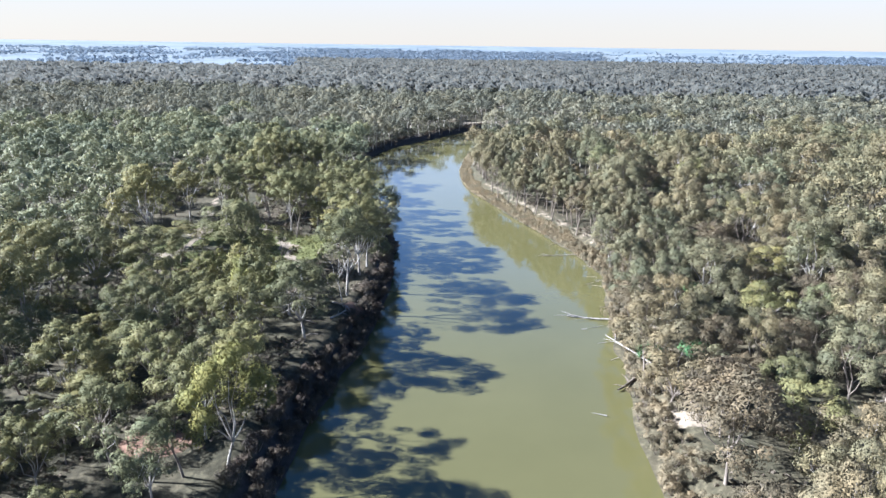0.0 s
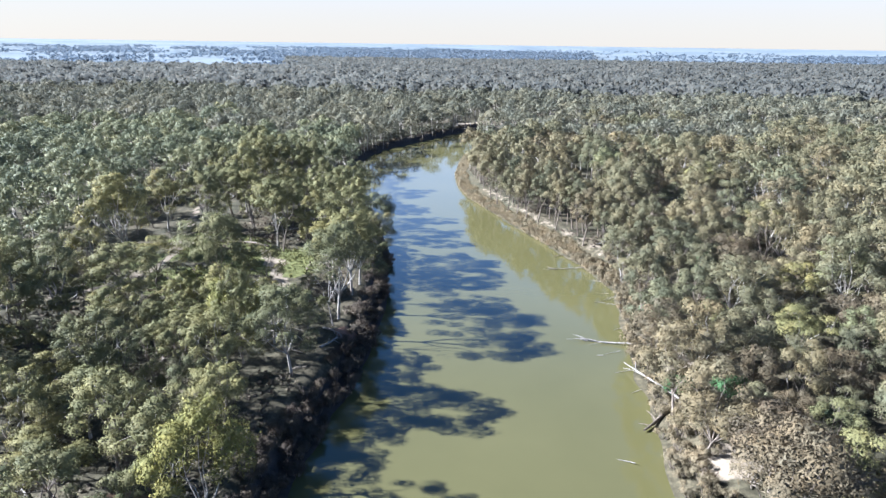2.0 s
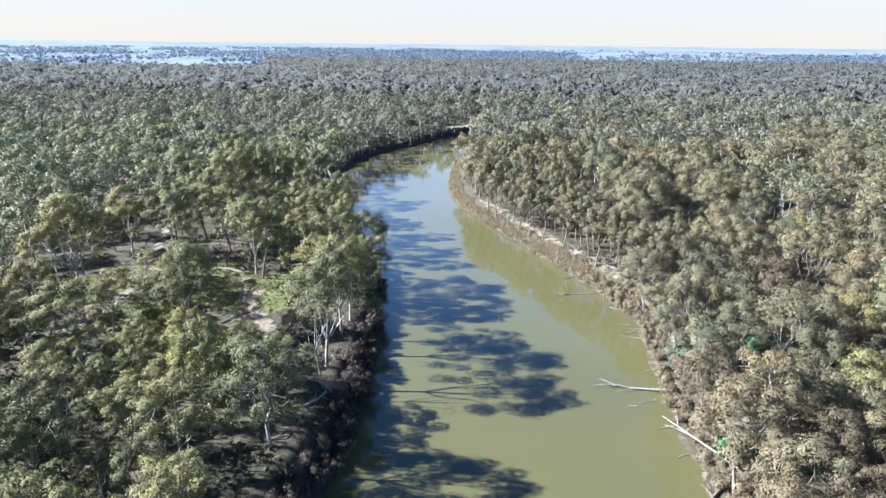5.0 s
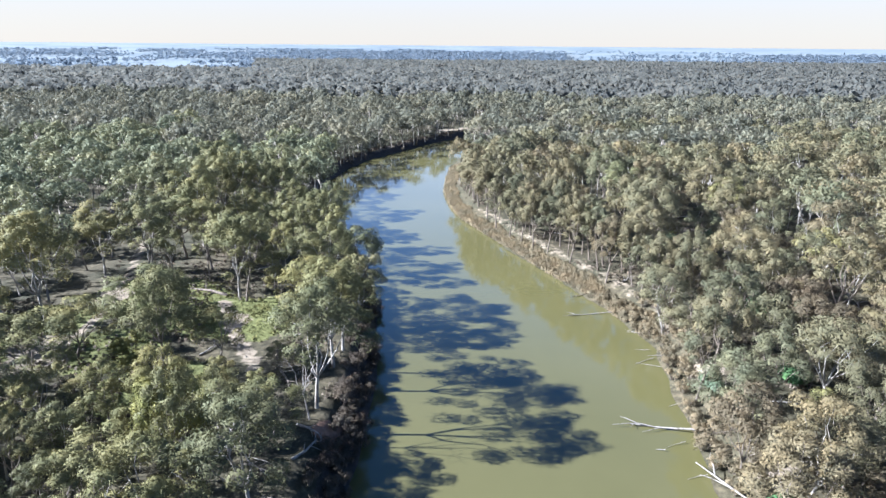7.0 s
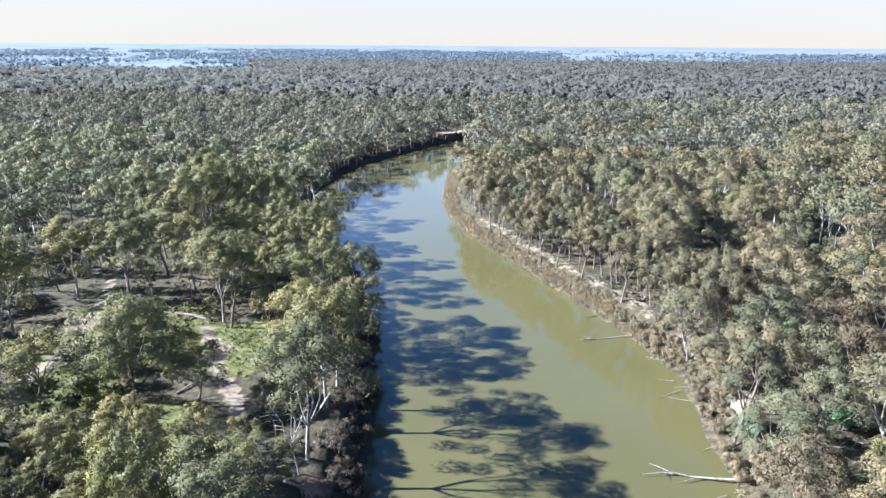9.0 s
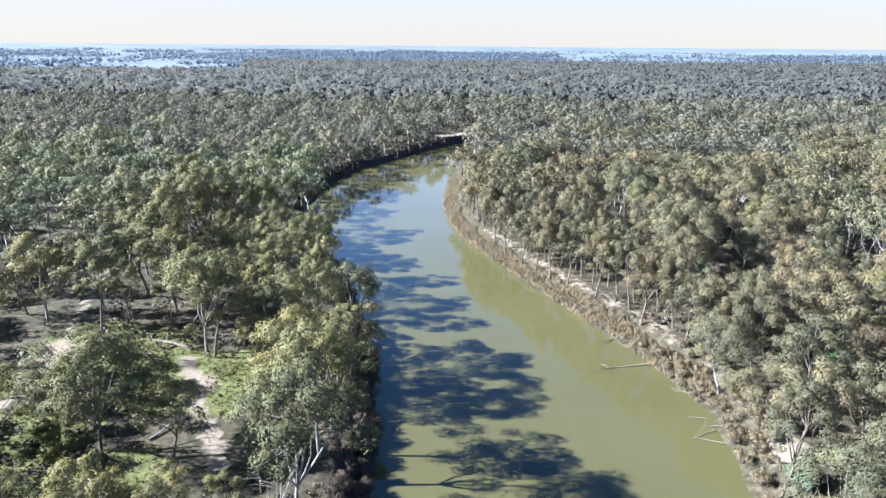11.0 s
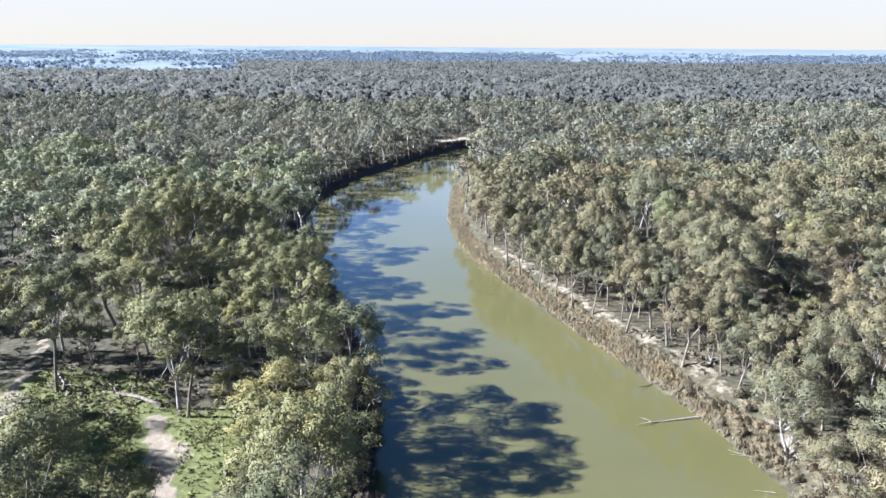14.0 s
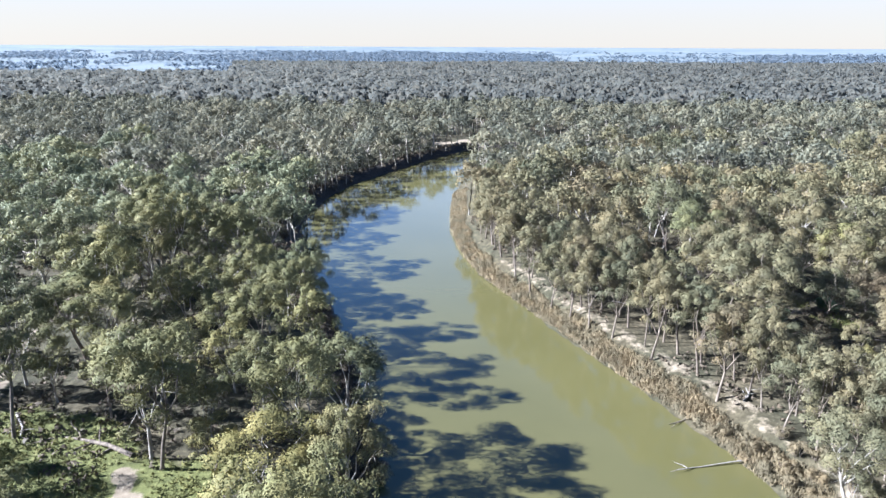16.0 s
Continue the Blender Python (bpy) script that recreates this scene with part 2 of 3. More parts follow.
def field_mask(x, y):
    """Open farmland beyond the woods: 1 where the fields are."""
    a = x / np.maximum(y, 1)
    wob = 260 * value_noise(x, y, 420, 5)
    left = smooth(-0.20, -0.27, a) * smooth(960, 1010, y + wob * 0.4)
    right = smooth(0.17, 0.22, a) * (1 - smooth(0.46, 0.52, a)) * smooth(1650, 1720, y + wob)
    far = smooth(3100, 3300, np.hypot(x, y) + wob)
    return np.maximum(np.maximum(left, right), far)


def stretched(lo, hi, a, b, step, grow):
    """Coordinates even from a to b, then ever wider apart out to lo and hi."""
    mid = list(np.arange(a, b + 0.01, step))
    s, v = step, mid[-1]
    while v < hi:
        s *= grow
        v += s
        mid.append(min(v, hi))
    s, v = step, mid[0]
    while v > lo:
        s *= grow
        v -= s
        mid.insert(0, max(v, lo))
    return np.array(mid)


def link(name, V, T, mats, index=None, flat=True, attrs=(), parent=None, normals=None):
    """A mesh object from arrays of vertices and of triangles or quads."""
    me = bpy.data.meshes.new(name)
    V, T = np.asarray(V, np.float32), np.asarray(T, np.int32)
    k = T.shape[1]
    me.vertices.add(len(V))
    me.vertices.foreach_set("co", V.ravel())
    me.loops.add(T.size)
    me.loops.foreach_set("vertex_index", T.ravel())
    me.polygons.add(len(T))
    me.polygons.foreach_set("loop_start", np.arange(0, T.size, k, dtype=np.int32))
    for m in mats:
        me.materials.append(m)
    if index is not None:
        me.polygons.foreach_set("material_index", np.asarray(index, np.int32))
    for key, domain, values in attrs:
        me.attributes.new(key, "FLOAT", domain).data.foreach_set("value", np.asarray(values, np.float32))
    me.update(calc_edges=True)
    if not flat:
        me.shade_smooth()
    if normals is not None:
        me.normals_split_custom_set_from_vertices(np.asarray(normals, np.float32))
    ob = new(name, me)
    if parent is not None:
        ob.parent = parent
    return ob


def build_ground():
    xs = stretched(-4300, 4300, -110, 120, 1.6, 1.09)
    ys = stretched(-1200, 4850, 70, 462, 1.6, 1.06)
    X, Y = np.meshgrid(xs, ys)
    x, y = X.ravel(), Y.ravel()
    Z = height(x, y)
    nx, ny = len(xs), len(ys)
    i = (np.arange(ny - 1)[:, None] * nx + np.arange(nx - 1)[None]).ravel()
    Q = np.stack([i, i + 1, i + nx + 1, i + nx], 1)
    d, left = shore(x, y)
    track = np.maximum(seg_mask(TRACK, x, y, 1.2, 0.8), seg_mask(TRACK_B, x, y, 0.8, 0.8))
    grass, sand = np.zeros(x.shape), track
    for cx, cy, r in GRASS:
        grass = np.maximum(grass, 1 - smooth(0.5 * r, 1.4 * r, np.hypot(x - cx, y - cy)))
    for cx, cy, r in SAND:
        sand = np.maximum(sand, 1 - smooth(0.5 * r, 1.4 * r, np.hypot(x - cx, y - cy)))
    terrace = (~left) * smooth(3.6, 4.4, d) * (1 - smooth(7.5, 10, d)) * smooth(120, 150, y) * (1 - smooth(240, 258, y)) * 0.44
    sand = np.maximum(sand, terrace)
    red = 1 - smooth(1.5, 5, np.hypot((x + 31) * 0.7, y - 72))
    red = np.maximum(red, 1 - smooth(1.5, 4, np.hypot(x + 13, y - 119)))
    # Mud by the left waterline, widened past y 215 as painted bank shade
    shaded_mud = left * (1 - smooth(np.where(y > 215, 6, 2), np.where(y > 215, 9, 4.5), d)) * 0.85
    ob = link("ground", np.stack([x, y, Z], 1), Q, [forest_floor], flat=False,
              attrs=[("grass", "POINT", grass), ("sand", "POINT", sand), ("red", "POINT", red), ("shaded_mud", "POINT", shaded_mud), ("hazed_field", "POINT", field_mask(x, y))])
    tagged(ob, "leaf-littered brown forest floor with grassy clearings and dirt tracks", "ground", kind="structure")


build_ground()
xs, ys = np.linspace(-130, 330, 24), np.linspace(-420, 520, 48)
X, Y = np.meshgrid(xs, ys)
i = (np.arange(47)[:, None] * 24 + np.arange(23)[None]).ravel()
tagged(link("water", np.stack([X.ravel(), Y.ravel(), 0 * X.ravel()], 1), np.stack([i, i + 1, i + 25, i + 24], 1), [river_water], flat=False),
       "calm murky olive-green river water with soft reflections", "river", kind="structure")


# ---------------------------------------------------------------- trees
def tube(out, pts, radii, sides=6):
    """Adds a tapered, bent limb to out = [vertices, quads]."""
    pts = [Vector(p) for p in pts]
    base = len(out[0])
    for k, (p, r) in enumerate(zip(pts, radii)):
        way = (pts[min(k + 1, len(pts) - 1)] - pts[max(k - 1, 0)]).normalized()
        u = way.orthogonal().normalized()
        v = way.cross(u)
        for s in range(sides):
            a = 2 * math.pi * s / sides
            out[0].append(p + (u * math.cos(a) + v * math.sin(a)) * r)
    for k in range(len(pts) - 1):
        for s in range(sides):
            a, b_ = base + k * sides + s, base + k * sides + (s + 1) % sides
            out[1].append((a, b_, b_ + sides, a + sides))


def bent(rnd, a, b_, sag, n=4):
    """Points of an uneven limb from a to b_."""
    a, b_ = Vector(a), Vector(b_)
    long = (b_ - a).length
    pts = []
    for k in range(n + 1):
        f = k / n
        p = a.lerp(b_, f)
        w = math.sin(math.pi * f) * long
        pts.append(p + Vector((rnd.uniform(-1, 1), rnd.uniform(-1, 1), 0)) * 0.07 * w + Vector((0, 0, sag * w)))
    return pts


def leaf_tufts(g, centres, radii, per_m2, size, heart, up=0.55, slim=0.42, droop=1.1, hollow=0.84):
    """Small three-cornered sprays of leaves over the domed shells of the clumps, with soft normals."""
    V, N = [], []
    for c, r in zip(centres, radii):
        c = np.array(c)
        k = max(5, int(per_m2 * 4 * math.pi * r * r * 0.8))
        d = g.normal(size=(k, 3))
        d[:, 2] += up
        d /= np.linalg.norm(d, axis=1)[:, None]
        lump = 1 + 0.22 * np.sin(d[:, :1] * 4.3 + c[0] * 3) * np.cos(d[:, 1:2] * 4.3 + c[1]) + 0.1 * np.sin(d[:, 1:2] * 9 + d[:, 2:] * 8 + c[2])
        shape = np.where(d[:, 2:] > 0, 0.78, 0.85) * np.array((0, 0, 1)) + np.array((1, 1, 0))
        deep = np.where(g.random((k, 1)) < 0.14, g.uniform(1.05, 1.3, (k, 1)), g.uniform(hollow, 1.06, (k, 1)))
        p = c + d * shape * r * lump * deep
        nrm = d * 0.8 + g.normal(size=(k, 3)) * 0.38
        nrm /= np.linalg.norm(nrm, axis=1)[:, None]
        u = np.cross(nrm, g.normal(size=(k, 3)))
        u[:, 2] -= droop
        u -= nrm * (u * nrm).sum(1)[:, None]
        u /= np.linalg.norm(u, axis=1)[:, None]
        w = np.cross(nrm, u)
        s = size * g.uniform(0.6, 1.45, (k, 1))
        V.append(np.stack([p + u * s * 0.85, p - u * s * 0.45 + w * s * slim * 0.95, p - u * s * 0.35 - w * s * slim * 1.05], 1))
        big = p - heart
        big /= np.linalg.norm(big, axis=1)[:, None] + 1e-6
        soft = d * 1.0 + big * 0.4 + nrm * 0.2 + g.normal(size=(k, 3)) * 0.14
        soft /= np.linalg.norm(soft, axis=1)[:, None]
        N.append(np.repeat(soft, 3, 0))
    V = np.concatenate(V).reshape(-1, 3)
    return V, np.arange(len(V)).reshape(-1, 3), np.concatenate(N)


def grown(seed, tall, wide, per_m2=24.0, size=0.25, limbs=5, twigs=2, bare=0.3, clump=0.0, sides=5, fork=0.25, dome=9, twiggy=True, slim=0.27, low=0.55, stout=0.0125):
    """A gum tree: its trunk and limbs, each as (vertices, quads), and its leaves as (vertices, triangles, normals)."""
    rnd, g = random.Random(seed), np.random.default_rng(seed)
    clump = clump or 0.13 * wide
    wood = [[[], []]]
    lean = Vector((rnd.uniform(-1, 1), rnd.uniform(-1, 1), 0)) * 0.06 * tall
    crotch = Vector((0, 0, fork * tall)) + lean
    girth = stout * tall
    tube(wood[0], [(0, 0, -0.8), (0, 0, 0.25), lean * 0.4 + Vector((0, 0, fork * tall * 0.5)), crotch], [girth * 1.5, girth * 1.15, girth * 0.95, girth * 0.8], sides + 1)
    centres, radii = [], []
    turn = rnd.uniform(0, 6.28)
    for k in range(limbs):
        a = turn + 6.283 * k / limbs + rnd.uniform(-0.45, 0.45)
        inner = k == 0
        reach = wide * 0.5 * (rnd.uniform(0.05, 0.25) if inner else rnd.uniform(0.5, 0.95))
        top = tall * (rnd.uniform(0.88, 0.96) if inner else rnd.uniform(0.62, 0.9))
        end = Vector((math.cos(a) * reach, math.sin(a) * reach, top)) + lean
        pts = bent(rnd, crotch, end, -0.05 if not inner else 0.0)
        wood.append([[], []])
        tube(wood[-1], pts, [girth * f for f in (0.62, 0.48, 0.34, 0.2, 0.06)], sides)
        centres.append(end)
        radii.append(clump * rnd.uniform(0.85, 1.25))
        for j in range(twigs):
            f = rnd.uniform(bare + 0.15, 0.95)
            p = pts[0].lerp(pts[-1], f) if f < 0.5 else pts[2].lerp(pts[4], (f - 0.5) * 2)
            b_ = a + rnd.uniform(-1.5, 1.5)
            span = wide * rnd.uniform(0.14, 0.30)
            q = p + Vector((math.cos(b_) * span, math.sin(b_) * span, rnd.uniform(-0.18, 0.13) * tall * 0.7))
            q.z = min(q.z, tall * 0.95)
            if twiggy:
                tube(wood[-1], bent(rnd, p, q, 0.03, 2), [girth * 0.2, girth * 0.12, girth * 0.04], max(3, sides - 1))
            centres.append(q)
            radii.append(clump * rnd.uniform(0.6, 1.1))
    for k in range(dome):
        a, up_ = rnd.uniform(0, 6.28), rnd.uniform(0.05, 1.0)
        flat = math.sqrt(1 - up_ * up_ * 0.9) * rnd.uniform(0.8, 1.05)
        centres.append(Vector((math.cos(a) * flat * wide * 0.4, math.sin(a) * flat * wide * 0.4, tall * (low + (0.92 - low) * up_))) + lean)
        radii.append(clump * rnd.uniform(0.7, 1.15))
    return wood, leaf_tufts(g, centres, radii, per_m2, size, np.array((lean.x, lean.y, tall * 0.48)), slim=slim)


def woody(root, stem, wood):
    """The trunk under the tree's root, and each limb under the trunk."""
    trunk = link("trunk", [tuple(v) for v in stem[0][0]], stem[0][1], [wood], flat=False, parent=root)
    for V, Q in stem[1:]:
        link("limb", [tuple(v) for v in V], Q, [wood], flat=False, parent=trunk)


def tree_parts(name, seed, leaf, wood, label, category, group, **kw):
    """A tree standing at the origin, as an Empty with a trunk and a crown."""
    stem, (V, T, N) = grown(seed, **kw)
    root = new(name)
    woody(root, stem, wood)
    link("crown", V, T, [leaf], parent=root, normals=N)
    return tagged(root, label, category, group)


def spread(n_try, box, gap, keep, seed, taken=()):
    """Points in a box at least gap apart, where keep(x, y) says so."""
    g = np.random.default_rng(seed)
    cell, grid, pts = gap, {}, []
    for x, y in taken:
        grid.setdefault((int(x // cell), int(y // cell)), []).append((x, y))
    cand = g.uniform((box[0], box[2]), (box[1], box[3]), (n_try, 2))
    chance = g.random(n_try)
    cand = cand[keep(cand[:, 0], cand[:, 1]) > chance]
    for x, y in cand:
        i, j = int(x // cell), int(y // cell)
        if all((x - px) ** 2 + (y - py) ** 2 > gap * gap for a in (-1, 0, 1) for b_ in (-1, 0, 1) for px, py in grid.get((i + a, j + b_), ())):
            grid.setdefault((i, j), []).append((x, y))
            pts.append((x, y))
    return pts


# open ground: x, y, radius
OPEN_LEFT = [(-68, 165, 7), (-49, 163, 8), (-57, 160, 7), (-9, 441, 9), (-84, 203, 12), (-50, 150, 9), (-45, 132, 7), (-30, 138, 6), (-30, 129, 5), (-48, 158, 6), (-17, 110, 5), (-14, 94, 5), (-24, 119, 4), (-13, 117, 6), (-33, 148, 9), (-40, 152, 9), (-40, 131, 5), (-54, 141, 8), (-63, 138, 8), (-66, 146, 6), (-62, 165, 5), (-52, 167, 6), (-88, 205, 8), (-31, 72, 4), (-22, 107, 5), (-26, 112, 5), (-115, 168, 10), (-165, 405, 12)]
OPEN_RIGHT = [(66, 206, 6), (70, 211, 8), (14, 449, 10), (72, 222, 7), (67, 213, 6), (24, 454, 14), (4, 447, 10), (74, 203, 5), (98, 172, 8), (24, 446, 9), (10, 441, 6), (38, 449, 8)]


def room(x, y):
    """Where trees may stand: off the water, the tracks and the clearings."""
    d, left = shore(x, y)
    ok = np.where(left, d > np.where(y > 230, 1.2, 3.2), d > np.where(y < 140, 3.5, np.where(y > 300, 6.5, np.where(y > 262, 4.5, 5.4)))).astype(float)
    for cx, cy, r in OPEN_LEFT + OPEN_RIGHT:
        ok *= np.hypot(x - cx, y - cy) > r
    ok *= np.minimum(far_from(TRACK, x, y), far_from(TRACK_B, x, y)) > 3.5
    return ok


KINDS = {}
for s, tall, wide, leaf, extra in (
        (11, 19, 12, "green", {}), (12, 21, 13, "green", dict(limbs=6)), (13, 17, 11, "green", dict(fork=0.22)), (14, 15, 9, "green", dict(limbs=4)),
        (15, 20, 10, "green", dict(fork=0.4)), (16, 19, 16, "green", dict(fork=0.2, limbs=6)),
        (21, 18, 11, "grey", {}), (22, 20, 12, "grey", dict(limbs=6)), (23, 16, 10, "grey", dict(fork=0.35)), (24, 19, 9, "grey", dict(fork=0.3)), (25, 14, 9, "grey", dict(limbs=4)),
        (26, 17, 13, "grey", dict(limbs=7, fork=0.2)), (31, 16, 12, "yellow", dict(limbs=6, fork=0.2)), (33, 13, 10, "dry", dict(limbs=6, fork=0.2, per_m2=21, size=0.24, dome=13))):
    text = {"green": "river gum with pale forked limbs and olive-green leaves", "grey": "river gum with slender trunk and dull grey-brown leaves",
            "yellow": "bright yellow-green river gum with white forked limbs", "dry": "spreading gum with dry brownish-pink foliage"}[leaf]
    mat = {"green": leaf_green, "grey": leaf_grey, "yellow": leaf_yellow, "dry": leaf_dry}[leaf]
    t = tree_parts("eucalyptus_tree", s, mat, bark_dark if s in (13, 16, 23, 24) else bark_pale if s in (11, 12, 22, 31) else bark_mid, text, "tree", "river gums on the banks", tall=tall, wide=wide, **extra)
    KINDS[s] = (leaf, tall, wide, t)

used = set()


def place_text(kind, x, y, tall):
    """What sets a tree apart by where it stands."""
    d, left = shore(np.array([x]), np.array([y]))
    if kind in (31, 33):
        return ""
    if left[0] and d[0] < 10 and kind < 20:
        return "tall river gum leaning over the steep shaded bank" if tall > 13 else "young olive-green gum on the steep shaded bank"
    if not left[0] and 6 < d[0] < 13.5 and 155 < y < 270:
        return "slender river gum on the sandy terrace behind the reeds"
    if not left[0] and d[0] < 7 and kind > 20:
        return "grey-leaved river gum crowding the water's edge"
    if left[0] and min(math.hypot(x - g[0], y - g[1]) for g in GRASS) < 11:
        return "spreading river gum beside a grassy clearing"
    return ""


def plant(kind, x, y, tall, wide, spin):
    text = place_text(kind, x, y, tall)
    leaf, tall_0, wide_0, ob = KINDS[kind]
    size = (wide / wide_0, wide / wide_0, tall / tall_0)
    m = pose(x, y, float(height(x, y)) - 0.1, 0, 0, spin) @ Matrix.Diagonal((*size, 1))
    if kind in used:
        ob = copy_thing(ob, m)
        ob.scale = size
    else:
        used.add(kind)
        ob.matrix_world = m
    if text:
        tagged(ob, text)
    return ob


# trees that stand out: kind, x, y, height, width
LEFT_SOUTH = [(13, -38, 73, 9.5, 11), (31, -20, 68, 15.5, 10), (12, -19.4, 102.7, 15.5, 12), (11, -25, 113, 10.5, 10), (14, -20.5, 117, 8.5, 8), (13, -36, 104, 10, 10), (15, -34, 78.5, 15, 8), (14, -53, 89, 10.5, 8), (13, -25.6, 88, 9, 9), (11, -28.6, 98, 13, 10), (14, -28, 106, 17, 7), (11, -41, 85, 9.5, 10), (31, -29, 108, 14, 8), (11, -35.2, 118, 12.5, 8)]
LEFT_CLEARING = [(16, -43.2, 137.2, 15.5, 14), (15, -36.5, 161.5, 19, 9), (11, -38.5, 163.5, 18, 12), (12, -16, 124, 19, 13), (13, -58, 128, 13, 13), (14, -33.7, 136, 11.5, 9), (13, -57.5, 138.5, 11, 11), (12, -15.5, 136, 19, 12), (11, -14.8, 142, 15, 11), (14, -29.7, 159.5, 9, 6), (11, -22, 154, 12, 12)]
LEFT_BEND = [(12, -15, 170, 16.5, 12), (15, -58.5, 189, 16, 14), (13, -30.7, 188.5, 14.5, 10), (14, -28, 218, 11, 7), (14, -22, 186, 15, 8), (11, -27, 209, 15, 9), (12, -41, 243, 16, 11)]
RIGHT_SOUTH = [(24, 53, 146.7, 16, 9), (24, 41.5, 131, 17, 7), (22, 44.5, 155, 14, 11), (23, 45, 135, 16, 9), (21, 38.5, 98, 16, 11), (33, 41, 70, 15, 14), (33, 44, 80, 11, 12), (13, 53, 75, 12, 10), (33, 80, 117, 12, 11), (11, 62, 112, 11, 10), (11, 70, 130, 12, 10), (21, 55.4, 150, 14, 9), (33, 40, 113, 13, 10), (26, 43, 122, 12, 11), (26, 50, 108, 11, 12), (22, 58, 124, 16, 13), (26, 47, 145, 9, 10)]
RIGHT_BEND = [(24, 39.5, 178.5, 16, 8), (24, 34, 191.5, 16, 8), (24, 30, 200.5, 15, 7), (21, 27, 205.5, 16, 8), (24, 24.5, 210.5, 16, 7), (23, 22, 217, 15, 8), (24, 19, 225, 16, 8), (21, 17, 234, 18, 10), (21, 15, 245, 18, 11), (21, 14, 256, 17, 11)]
CHIEF = LEFT_SOUTH + LEFT_CLEARING + LEFT_BEND + RIGHT_SOUTH + RIGHT_BEND
turn = random.Random(3)
for kind, x, y, tall, wide in CHIEF:
    plant(kind, x, y, tall, wide, turn.uniform(0, 360))


def near_keep(x, y):
    """Thinner along the left bank, so that the tall trees there cast shadows of their own."""
    d, left = shore(x, y)
    bare = left & (y < 124) & ((d < 7) | ((x > -27) & (y > 90)))
    return room(x, y) * ~bare * np.where(left & (d < 14), 0.25, 1.0)


slim = spread(2500, (10, 52, 158, 268), 3.9, lambda x, y: (shore(x, y)[0] > 5.2) & (shore(x, y)[0] < 11.5) & ~shore(x, y)[1], 12, [c[1:3] for c in CHIEF])
for x, y in slim:
    plant(turn.choice((24, 23, 24, 21)), x, y, turn.uniform(13, 18.5), turn.uniform(5.5, 7.5), turn.uniform(0, 360))
# trees kept low to fit the camera's view of the clearings: x, y, radius, greatest height
LOW = [(-28, 121, 9, 6), (-24, 132, 8, 5), (-54, 118, 11, 7), (-24, 62, 8, 5), (-30, 112, 6, 7), (-50, 128, 7, 6), (-40, 126, 6, 5)]
near = spread(9000, (-74, 90, 42, 240), 7.3, near_keep, 5, [c[1:3] for c in CHIEF] + slim)
for x, y in near:
    d, left = shore(np.array([x]), np.array([y]))
    kind = turn.choice((11, 12, 13, 14, 15, 11) if left[0] else (21, 22, 23, 24, 25, 21, 22, 33, 26, 11, 14))
    leaf, tall, wide, ob = KINDS[kind]
    s = turn.choice((turn.uniform(0.5, 0.72), turn.uniform(0.8, 1.1), turn.uniform(0.9, 1.15))) * (0.72 if left[0] and y < 132 and x > -58 else 0.72 if left[0] and d[0] < 16 else 0.85 if y < 125 else 0.5 if 44 < x < 80 and 168 < y < 200 else 1.0)
    top = min([most for cx, cy, r, most in LOW if math.hypot(x - cx, y - cy) < r] + [tall * s * turn.uniform(0.92, 1.1)])
    plant(kind, x, y, top, min(wide * s, top * 0.85), turn.uniform(0, 360))
# closed canopy beyond the clearing, and on the right behind the bank trees
fill = spread(5000, (-78, -16, 166, 244), 6.4, lambda x, y: room(x, y) * (shore(x, y)[0] > 12), 17, near + [c[1:3] for c in CHIEF])
fill += spread(4000, (48, 92, 92, 206), 6.0, lambda x, y: room(x, y) * (shore(x, y)[0] > 9), 18, near + [c[1:3] for c in CHIEF] + slim)
for x, y in fill:
    kind = turn.choice((11, 13, 14, 15) if x < 0 else (21, 23, 25, 26, 33))
    s = turn.uniform(0.52, 0.8)
    plant(kind, x, y, KINDS[kind][1] * s, KINDS[kind][2] * s, turn.uniform(0, 360))
near += fill
# smaller trees that close the wood by the left bank
young = spread(3000, (-74, -19, 60, 124), 5.0, lambda x, y: room(x, y) * (shore(x, y)[0] > 9) * ~((x > -27) & (y > 90)), 15, near + [c[1:3] for c in CHIEF])
for x, y in young:
    kind = turn.choice((11, 13, 14, 15))
    s = turn.uniform(0.42, 0.62)
    plant(kind, x, y, KINDS[kind][1] * s, KINDS[kind][2] * s, turn.uniform(0, 360))
near += [c[1:3] for c in CHIEF] + slim + young


# ---------------------------------------------------------------- woods
def proto(seed, tall, wide, per_m2, size, limbs, twigs, clump, sides):
    stem, (V, T, N) = grown(seed, tall, wide, per_m2, size, limbs, twigs, 0.45, clump, sides, 0.42, 9, False, 0.36, 0.62)
    W = np.concatenate([np.array([tuple(v) for v in s[0]]) for s in stem])
    Q = np.concatenate([np.array(s[1]) + sum(len(q[0]) for q in stem[:k]) for k, s in enumerate(stem)])
    Q = np.concatenate([Q[:, [0, 1, 2]], Q[:, [0, 2, 3]]])
    NW = W * np.array((1, 1, 0)) + 1e-3
    NW /= np.linalg.norm(NW, axis=1)[:, None]
    return np.concatenate([V, W]), np.concatenate([T, Q + len(V)]), np.concatenate([np.zeros(len(T), int), np.ones(len(Q), int)]), np.concatenate([N, NW])


